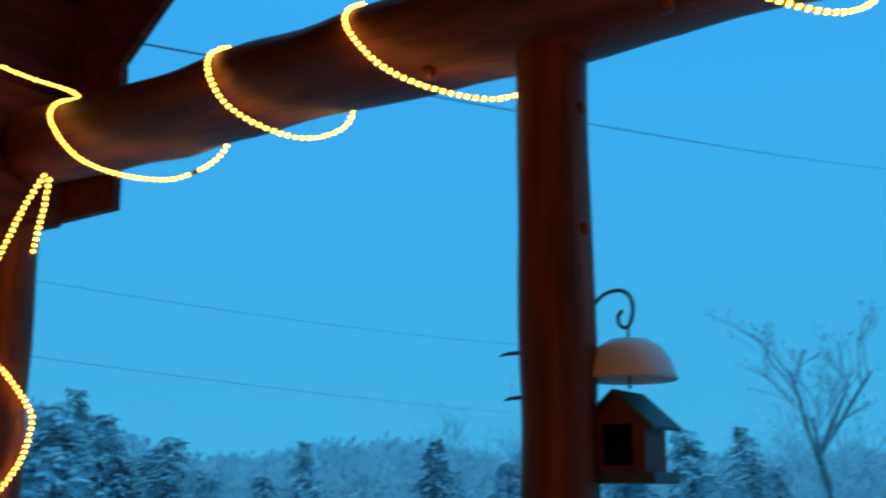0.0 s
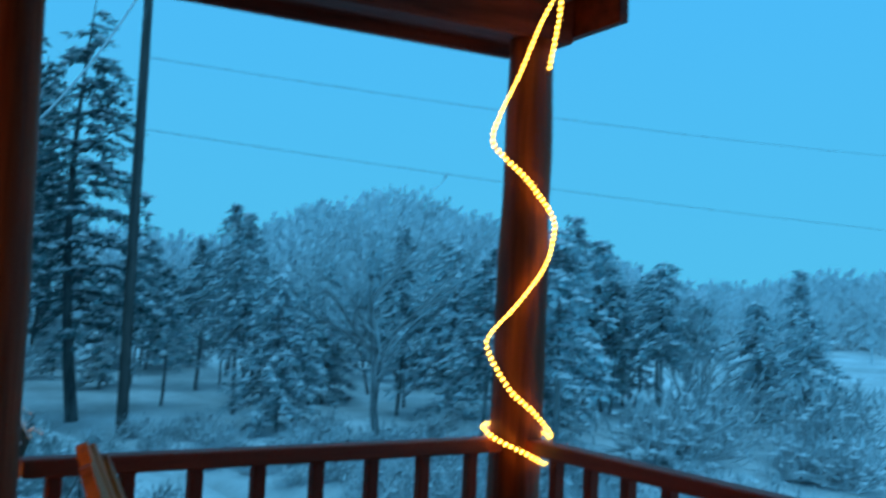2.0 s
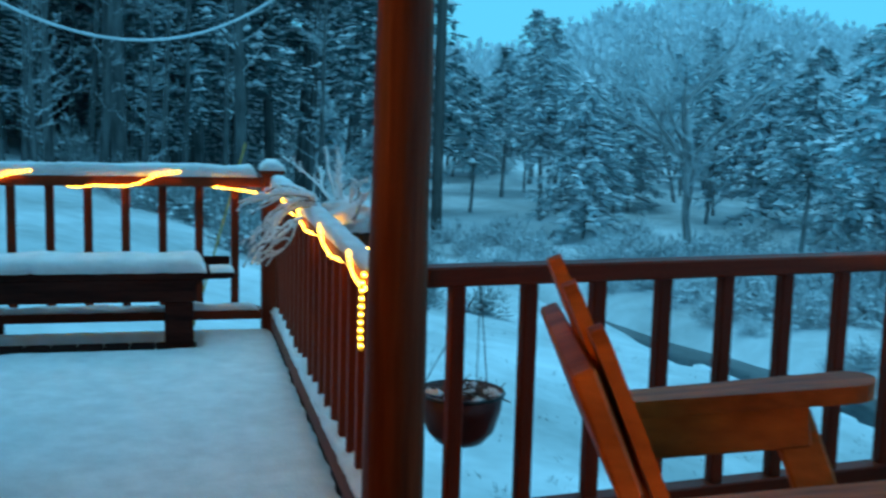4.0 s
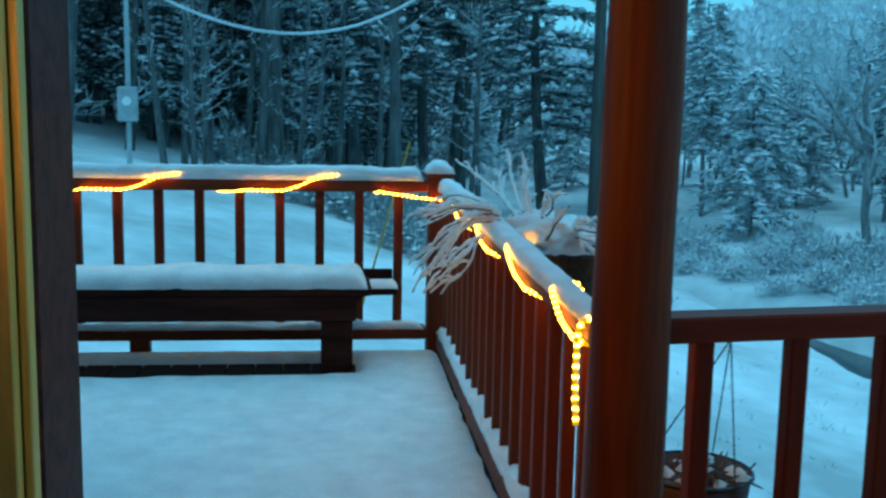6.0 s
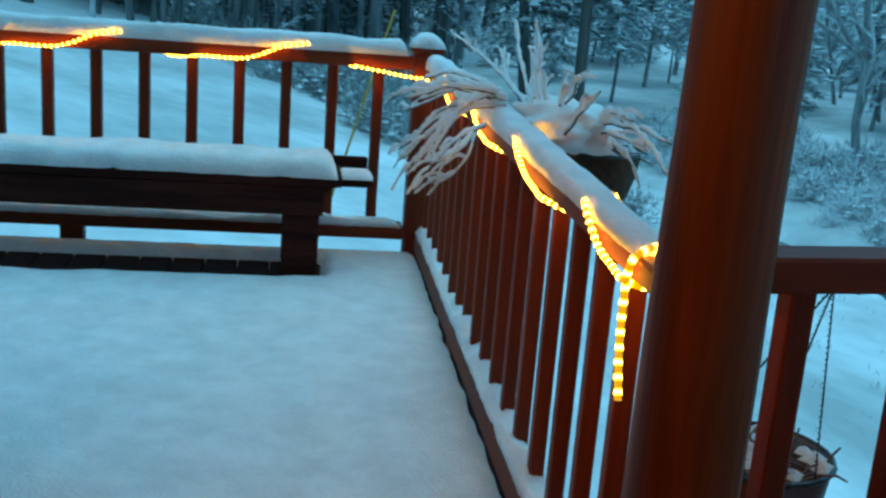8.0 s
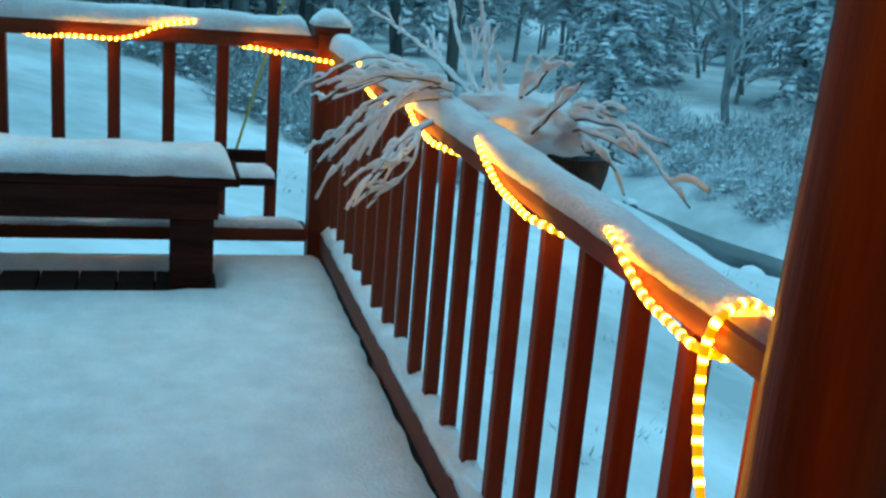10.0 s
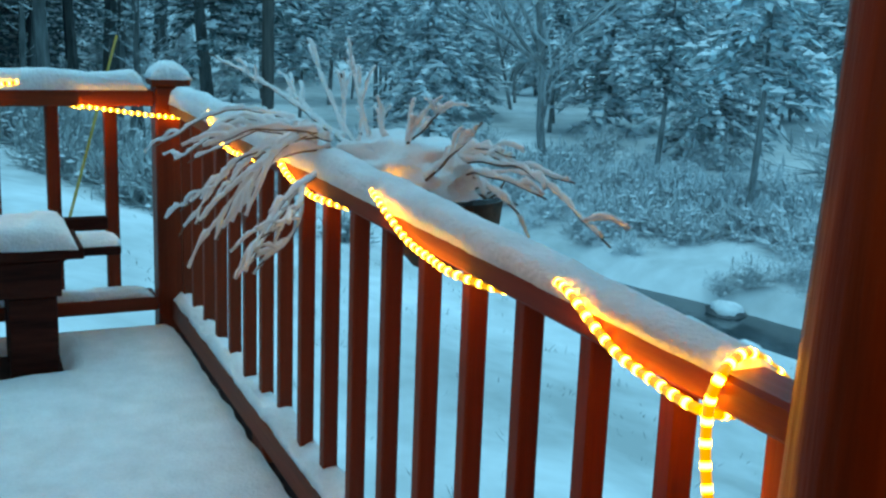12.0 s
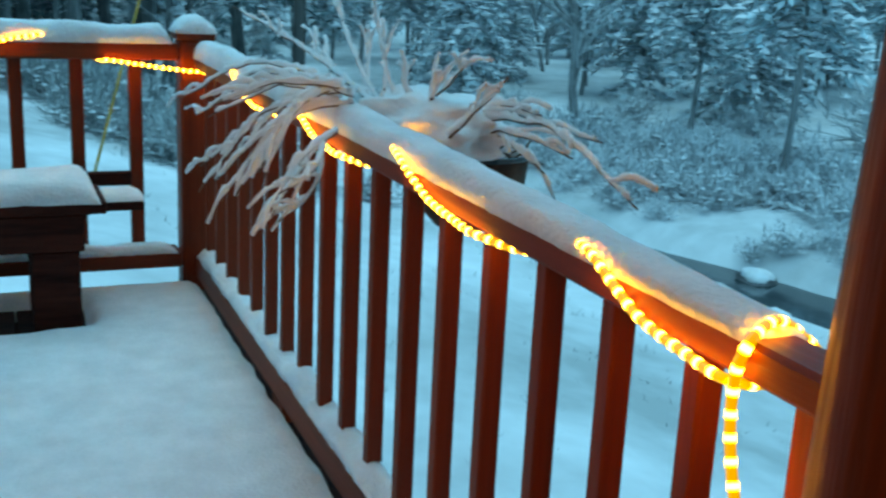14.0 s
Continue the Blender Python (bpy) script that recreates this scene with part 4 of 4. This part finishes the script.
# ---- wooden armchair on the porch ----
def armchair():
    """Faces +y; its back leans away."""
    at = (-2.515, 0.923)
    c = thing("wooden_armchair", "varnished pine armchair with a slatted leaning back", "chair", (*at, 0))

    def put(name, bm, mat=chair_wood):
        ob = new(name, mesh_of(name, bm, mat))
        ob.parent = c
        return ob

    for i in range(5):
        y = -0.02 + i * 0.085
        put("seat_slat", boxed((-0.28, y, 0.385 - 0.0), (0.28, y + 0.075, 0.407), 0.006))
    c.rotation_euler = (0, 0, math.radians(-14))
    lean = Matrix.Translation((0.03, 0.045, 0.36)) @ Matrix.Rotation(math.radians(23), 4, "X")
    for i, h in enumerate((0.79, 0.835, 0.855, 0.825, 0.765)):
        x = -0.208 + i * 0.104
        bm = bmesh.new()
        prof = [(x - 0.05, 0)] + [(x - 0.05 * math.cos(math.pi * k / 8), h - 0.05 + 0.05 * math.sin(math.pi * k / 8)) for k in range(9)] + [(x + 0.05, 0)]
        wrap = 0.012 * ((i - 2) / 2) ** 2
        front = [bm.verts.new(lean @ Vector((u, 0.012 + wrap, z))) for u, z in prof]
        back = [bm.verts.new(lean @ Vector((u, -0.012 + wrap, z))) for u, z in prof]
        bm.faces.new(back)
        bm.faces.new(front[::-1])
        for k in range(len(prof)):
            j = (k + 1) % len(prof)
            bm.faces.new((front[k], front[j], back[j], back[k]))
        bmesh.ops.recalc_face_normals(bm, faces=bm.faces)
        put("back_slat", bm)
    for z, h in ((0.16, 0.07), (0.50, 0.22)):
        put("back_rail", boxed((-0.275, -0.052, z), (0.275, -0.013, z + h), 0.006, lean))
    for s in (-1, 1):
        x = 0.33 if s > 0 else -0.295
        arm = bmesh.new()
        prof = [(-0.12, -0.045), (0.35, -0.06)] + [(0.37 + 0.055 * math.sin(a), -0.06 * math.cos(a)) for a in [math.pi * k / 8 for k in range(9)]] + [(0.35, 0.06), (-0.12, 0.045)]
        low = [arm.verts.new((x + u, y, 0.805 + 0.11 * (y - 0.2))) for y, u in prof]
        high = [arm.verts.new((x + u, y, 0.842 + 0.11 * (y - 0.2))) for y, u in prof]
        arm.faces.new(low[::-1])
        arm.faces.new(high)
        for i in range(len(prof)):
            j = (i + 1) % len(prof)
            arm.faces.new((low[i], low[j], high[j], high[i]))
        bmesh.ops.recalc_face_normals(arm, faces=arm.faces)
        put("armrest", arm)
        put("arm_rail", boxed((x - 0.018, -0.14, -0.10), (x + 0.018, 0.29, -0.001), 0.005, Matrix.Translation((0, 0.2, 0.805)) @ Matrix.Rotation(math.atan(0.11), 4, "X") @ Matrix.Translation((0, -0.2, 0))))
        tilt = Matrix.Translation((x + s * 0.037, 0.275, 0.745)) @ Matrix.Rotation(math.radians(23), 4, "X")
        leg = put("front_leg", boxed((-0.018, -0.045, -0.79), (0.018, 0.045, 0.03), 0.006, tilt))
        bolt = bmesh.new()
        tube(bolt, [tilt @ Vector((s * 0.0, 0, 0.0)), tilt @ Vector((0.026, 0, 0))], 0.012, 10)
        b = new("bolt", mesh_of("bolt", bolt, grey_metal))
        b.parent = leg
        tilt = Matrix.Translation((x, 0.0, 0.40)) @ Matrix.Rotation(math.radians(-20), 4, "X")
        put("back_leg", boxed((-0.018, -0.045, -0.42), (0.018, 0.045, 0.05), 0.006, tilt))
        put("side_rail", boxed((x - 0.016, -0.1, 0.30), (x + 0.016, 0.40, 0.384), 0.005))
    return c


armchair()


# ---- bird feeder on its hook ----
def bird_feeder():
    x, y = -1.45, 2.86
    f = thing("bird_feeder", "small red bird feeder house with green roof under a frosted dome", "bird feeder", (x, y, 1.58))
    bm = bmesh.new()
    hook = [(P0[0] + 0.09, 2.78, 2.03), (-1.50, 2.83, 2.075), (-1.465, y, 2.085), (-1.438, y, 2.06), (-1.435, y, 2.02), (-1.45, y, 1.985), (-1.472, y, 1.99), (-1.478, y, 2.015), (-1.465, y, 2.03)]
    tube(bm, smooth_line(hook, 0.01), 0.0055, 8)
    part("hook", bm, iron, f, "curled black iron hook", True)
    bm = bmesh.new()
    tube(bm, [(x, y, 1.99), (x, y, 1.82)], 0.004, 6)
    part("hanger", bm, iron, f)
    bm = bmesh.new()
    prev = None
    prof = [(0.012, 1.955), (0.05, 1.95), (0.085, 1.93), (0.11, 1.895), (0.122, 1.86), (0.128, 1.845), (0.124, 1.842), (0.105, 1.875), (0.08, 1.915), (0.045, 1.94), (0.012, 1.945)]
    for r, z in prof:
        ring = [bm.verts.new((x + r * math.cos(2 * math.pi * k / 24), y + r * math.sin(2 * math.pi * k / 24), z)) for k in range(24)]
        if prev:
            for k in range(24):
                bm.faces.new((prev[k], prev[(k + 1) % 24], ring[(k + 1) % 24], ring[k]))
        prev = ring
    part("dome", bm, dome_white, f, "frosted plastic dome", True)
    t = Matrix.Translation((x - 0.008, y, 0)) @ Matrix.Rotation(math.radians(2), 4, "Z")
    part("tray", boxed((-0.105, -0.09, 1.575), (0.105, 0.09, 1.605), 0.004, t), green_roof, f)
    bm = bmesh.new()
    prof = [(-0.075, 1.606), (0.075, 1.606), (0.075, 1.735), (0.0, 1.80), (-0.075, 1.735)]
    front = [bm.verts.new(t @ Vector((u, -0.07, z))) for u, z in prof]
    back = [bm.verts.new(t @ Vector((u, 0.07, z))) for u, z in prof]
    bm.faces.new(front)
    bm.faces.new(back[::-1])
    for i in range(5):
        j = (i + 1) % 5
        bm.faces.new((front[j], front[i], back[i], back[j]))
    body = part("house", bm, barn_red, f)
    part("window", boxed((-0.04, -0.0745, 1.62), (0.04, -0.0705, 1.725), 0, t), dark_opening, body)
    for s in (-1, 1):
        slope = t @ Matrix.Translation((0, 0, 1.812)) @ Matrix.Rotation(math.radians(s * 42), 4, "Y")
        part("roof_panel", boxed((0.0 if s > 0 else -0.145, -0.095, -0.008), (0.145 if s > 0 else 0.0, 0.105, 0.004), 0.002, slope), green_roof, f)
    return f


bird_feeder()


# ---- hanging basket outside the porch rail ----
def hanging_basket(x, y, rim, radius, depth, top, label, liner):
    b = thing("hanging_basket", label, "planter", (x, y, rim - depth))
    bm = bmesh.new()
    prev = None
    prof = [(0.03, 0), (0.55, 0.02), (0.8, 0.25), (0.95, 0.65), (1.0, 1.0), (0.95, 1.0), (0.9, 0.85), (0.03, 0.8)]
    for r, h in prof:
        ring = [bm.verts.new((x + radius * r * math.cos(2 * math.pi * k / 20), y + radius * r * math.sin(2 * math.pi * k / 20), rim - depth + depth * h)) for k in range(20)]
        if prev:
            for k in range(20):
                bm.faces.new((prev[k], prev[(k + 1) % 20], ring[(k + 1) % 20], ring[k]))
        prev = ring
    part("pot", bm, liner, b, smooth=True)
    bm = bmesh.new()
    tube(bm, [(x + radius * 1.01 * math.cos(2 * math.pi * k / 24), y + radius * 1.01 * math.sin(2 * math.pi * k / 24), rim) for k in range(25)], 0.006, 6)
    part("rim", bm, black_plastic, b)
    if top:
        for k in range(3):
            a = 2 * math.pi * k / 3 + 0.4
            bm = bmesh.new()
            p0, p1 = Vector((x + radius * math.cos(a), y + radius * math.sin(a), rim)), Vector(top)
            for i in range(34):
                p = p0.lerp(p1, i / 34)
                q = p0.lerp(p1, (i + 1.25) / 34)
                off = Vector((0.004, 0, 0)) if i % 2 else Vector((0, 0.004, 0))
                tube(bm, [p - off, p + off * 0.2, q], 0.0018, 4)
            part("chain", bm, iron, b)
    rnd = random.Random(3)
    bm, bs = bmesh.new(), bmesh.new()
    for i in range(60):
        a, r = rnd.uniform(0, 6.28), radius * rnd.uniform(0, 0.85)
        p = Vector((x + r * math.cos(a), y + r * math.sin(a), rim - 0.02))
        w = Vector((rnd.uniform(-1, 1), rnd.uniform(-1, 1), rnd.uniform(0.1, 0.8))).normalized()
        tube(bm, [p, p + w * 0.05, p + w * 0.09 + Vector((0, 0, -0.02))], [0.004, 0.003, 0.002], 4)
        if i % 2:
            clump(bs, p + Vector((0, 0, 0.02)), rnd.uniform(0.015, 0.035), 0.6, rnd)
    tagged(part("dry_foliage", bm, twig_brown, b), kind="stuff")
    tagged(part("snow_crust", bs, snow, b), kind="stuff")
    return b


hanging_basket(-4.135, 0.915, 0.460, 0.140, 0.17, (-3.965, 0.92, 0.845), "dark red hanging basket of dead stems and snow", pot_red)
hanging_basket(-5.25, 0.835, 0.86, 0.135, 0.17, None, "brown fibre lined rail planter filled with snow", coco)


# ---- snowy branches on the rail planter ----
def snowy_branches():
    """Dead stems fanning out of the planter, each carrying a ridge of snow."""
    rnd = random.Random(8)
    b = thing("planter_branches", "dead drooping stems coated with snow on the deck rail", "plant", (-5.35, 0.68, 0.95))
    low = [(-5.98, 0.36, 0.84), (-5.66, 0.31, 0.70), (-5.36, 0.33, 0.75), (-5.58, 0.36, 0.93), (-6.09, 0.32, 0.863), (-5.76, 0.33, 0.745), (-5.47, 0.31, 0.705), (-5.52, 0.32, 0.755), (-5.40, 0.30, 0.95), (-5.70, 0.34, 0.875), (-5.30, 0.38, 0.80), (-5.62, 0.40, 0.80), (-5.85, 0.40, 0.90), (-5.42, 0.40, 0.79)]
    spray_low = [(-5.07, 0.34, 0.775), (-5.02, 0.32, 0.80), (-5.10, 0.36, 0.75), (-5.00, 0.34, 0.83)]
    high = [(-6.28, 0.52, 1.115), (-5.88, 0.70, 1.175), (-5.57, 0.70, 1.145), (-6.05, 0.70, 1.035), (-5.40, 0.70, 1.11), (-5.50, 0.71, 1.07), (-5.66, 0.72, 1.10), (-5.27, 0.70, 1.04), (-5.03, 0.71, 1.065), (-4.87, 0.73, 1.06), (-5.16, 0.72, 1.03)]
    side = [(-4.95, 0.85, 0.985), (-4.83, 0.86, 0.915), (-4.62, 0.87, 0.865), (-4.93, 0.85, 0.87), (-4.80, 0.90, 0.95)]
    for kind, tips in enumerate((low, spray_low, high, side)):
        for t in tips:
            t = Vector(t)
            root = Vector(((-5.40, 0.56, 0.975), (-5.20, 0.50, 0.905), (-5.42, 0.70, 0.945), (-5.20, 0.80, 0.935))[kind])
            if kind == 2:
                root.x = max(-5.55, min(-5.12, root.x * 0.45 + t.x * 0.55))
            start = root + Vector((rnd.uniform(-.08, .08), rnd.uniform(-.03, .03), rnd.uniform(-.02, .02)))
            reach = (t - start).length
            mid = start.lerp(t, 0.5) + Vector((rnd.uniform(-.03, .03), rnd.uniform(-.03, .03), (0.10, 0.03, 0.02, 0.08)[kind] * reach + rnd.uniform(-.01, .02)))
            line = smooth_line([start, mid, t], 0.014)
            line = [p + 0.006 * Vector((noise.noise(p * 14), noise.noise(p * 14 + Vector((5, 0, 0))), noise.noise(p * 14 + Vector((0, 9, 0))))) for p in line]
            n = len(line)
            bm = bmesh.new()
            tube(bm, line, [0.0048 - 0.0028 * k / (n - 1) for k in range(n)], 5)
            stalk = part("stem", bm, twig_brown, b)

            def coat_along(path, thick, name, label=""):
                count = len(path)
                radii = [max(0.0030, thick * (1 - 0.45 * k / count) * (1 + 0.8 * noise.noise(p * 26) + 0.6 * noise.noise(p * 80))) for k, p in enumerate(path)]
                bare = bmesh.new()
                tube(bare, [p + Vector((0, 0, 0.85 * r)) for p, r in zip(path, radii)], radii, 7)
                return part(name, bare, fine_snow, stalk, label, True)

            thick = (0.0086, 0.0068, 0.0074, 0.0090)[kind]
            coat_along(line[: int(n * rnd.uniform(0.93, 1.0))], thick, "snow_coat")
            for k in range((2, 4, 4, 2)[kind]):
                j = rnd.randint(n // 3, n - 3)
                way = (line[j + 1] - line[j]).normalized() + Vector((rnd.uniform(-1, 1), rnd.uniform(-.6, .6), rnd.uniform(-.6, .7) if kind != 2 else rnd.uniform(-.2, 1.0))) * 0.75
                q = line[j] + way.normalized() * rnd.uniform(0.04, 0.11)
                bend = line[j].lerp(q, 0.5) + Vector((rnd.uniform(-.01, .01), 0, 0.012))
                coat_along(smooth_line([line[j], bend, q], 0.011), thick * 0.8, "twig", "snow-covered side twig")
    bm = bmesh.new()
    bmesh.ops.create_icosphere(bm, subdivisions=4, radius=1)
    for v in bm.verts:
        k = 1 + 0.28 * noise.noise(v.co * 2.2 + Vector((3, 1, 0))) + 0.12 * noise.noise(v.co * 6) + 0.06 * noise.noise(v.co * 15)
        v.co = Vector((-5.30 + v.co.x * 0.25 * k, 0.755 + v.co.y * 0.15 * k, 0.915 + max(-0.05, v.co.z * 0.075 * k)))
    part("snow_mound", bm, fine_snow, b, "rounded mound of snow", True)
    return b


snowy_branches()


# ---- rope lights ----
def rope(name, pts, label, fittings=(), r=0.0063):
    """A lit tube through pts, with dark sleeves at the given shares of its length."""
    ob = thing(name, label, "rope light", tuple(pts[0]), "rope lights")
    line = smooth_line(pts, 0.0085)
    bm = bmesh.new()
    tube(bm, line, r, 8, uv=True)
    part("tube", bm, rope_lit, ob, smooth=True)
    for share in (*fittings, 0.985):
        i = min(len(line) - 4, int(share * len(line)))
        bm = bmesh.new()
        tube(bm, line[i : i + 4], r * 1.25, 8)
        part("sleeve", bm, amber_cap, ob, "dark amber plastic sleeve", True)
    return ob


amber_cap = material("amber_plastic_cap", (0.30, 0.09, 0.02), 0.35, 0.1, 10, bump=0)


def rail_rope():
    """Winds along the deck rail, round the corner and along the far rail."""
    pts = [(-3.845, 0.525, 0.68), (-3.88, 0.53, 0.73), (-3.902, 0.534, 0.775), (-3.916, 0.538, 0.82), (-3.918, 0.54, 0.866), (-3.912, 0.546, 0.896), (-3.925, 0.575, 0.909), (-3.937, 0.605, 0.909), (-3.938, 0.632, 0.893),
           (-3.935, 0.664, 0.86), (-3.935, 0.60, 0.840)]
    for crest, wide, z in ((-4.325, 0.385, 0.919), (-5.05, 0.48, 0.929), (-5.78, 0.48, 0.938), (-6.50, 0.45, 0.94)):
        pts += [(crest + wide, 0.545, 0.849), (crest + wide * 0.8, 0.542, 0.854), (crest + wide * 0.6, 0.541, 0.863), (crest + wide * 0.44, 0.541, 0.884), (crest + wide * 0.27, 0.543, 0.91), (crest + wide * 0.1, 0.560, z - 0.008),
                (crest, 0.585, z), (crest - 0.04, 0.614, z - 0.014), (crest - 0.07, 0.648, 0.90), (crest - 0.09, 0.664, 0.865), (crest - 0.14, 0.60, 0.843)]
    pts += [(-6.72, 0.658, 0.842), (-6.95, 0.660, 0.842), (-7.06, 0.632, 0.842), (-7.088, 0.54, 0.846), (-7.093, 0.44, 0.857), (-7.097, 0.36, 0.868), (-7.10, 0.24, 0.884)]
    for top in (0.02, -0.77, -1.58, -2.38):
        pts += [(-7.17, top + 0.22, 0.874), (-7.215, top + 0.13, 0.90), (-7.21, top + 0.07, 0.952), (-7.15, top + 0.03, 0.968), (-7.102, top, 0.966), (-7.099, top - 0.10, 0.948), (-7.097, top - 0.20, 0.905), (-7.097, top - 0.28, 0.886), (-7.096, top - 0.44, 0.888)]
    return rope("rope_light", pts, "lit amber rope light wound round the snowy deck rail")


rail_rope()


def corner_rope():
    """Runs down the corner post in a loose zigzag and rings it at the rail."""
    pts = [(-3.76, 2.62, 2.74), (-3.86, 2.60, 2.60), (-3.96, 2.58, 2.42), (-3.985, 2.52, 2.27), (-4.0, 2.49, 2.15), (-3.985, 2.54, 2.08), (-3.975, 2.66, 1.99), (-4.0, 2.80, 1.86), (-4.0, 2.815, 1.78), (-3.98, 2.76, 1.64), (-3.975, 2.63, 1.48),
           (-4.02, 2.53, 1.35), (-4.02, 2.525, 1.28), (-3.985, 2.61, 1.13), (-3.97, 2.72, 1.04), (-3.995, 2.82, 0.96), (-4.03, 2.86, 0.92), (-4.13, 2.885, 0.93), (-4.25, 2.80, 0.95), (-4.255, 2.68, 0.955), (-4.15, 2.595, 0.955),
           (-4.04, 2.59, 0.92), (-3.975, 2.70, 0.865), (-3.99, 2.80, 0.82), (-4.06, 2.87, 0.81)]
    return rope("rope_light", pts, "lit amber rope light winding down the corner post")


corner_rope()
rope("rope_light", [(-3.76, 2.64, 2.73), (-3.81, 2.66, 2.62), (-3.87, 2.68, 2.52), (-3.91, 2.69, 2.43)], "short lit end of rope light beside the corner post")


def beam_rope():
    """Along the gable header, then in open turns round the eave beam."""
    pts = [(-4.045, -0.5, 3.205), (-4.045, 0.4, 3.20), (-4.045, 1.2, 3.205), (-4.045, 1.8, 3.205), (-4.04, 2.3, 3.215), (-3.99, 2.5, 3.20), (-3.91, 2.62, 3.16), (-3.82, 2.73, 3.125)]
    for top, wide, dip in ((-3.72, 0.62, 0.045), (-2.86, 0.37, 0.0), (-2.25, 0.54, 0.025), (-1.25, 0.5, 0), (-0.45, 0.55, 0), (0.4, 0.5, 0), (1.3, 0.5, 0), (2.1, 0.5, 0)):
        pts += [(top - 0.02, 2.72, 3.072), (top, 2.61, 3.01), (top + 0.05, 2.565, 2.91), (top + wide * 0.33, 2.585, 2.795 - dip), (top + wide * 0.62, 2.67, 2.715 - dip), (top + wide * 0.85, 2.79, 2.70 - dip * 0.7), (top + wide * 0.98, 2.92, 2.78), (top + wide * 0.99, 2.94, 2.92), (top + wide, 2.88, 3.04)]
    return rope("rope_light", pts, "lit amber rope light wound round the log eave beam", (0.28,))


beam_rope()
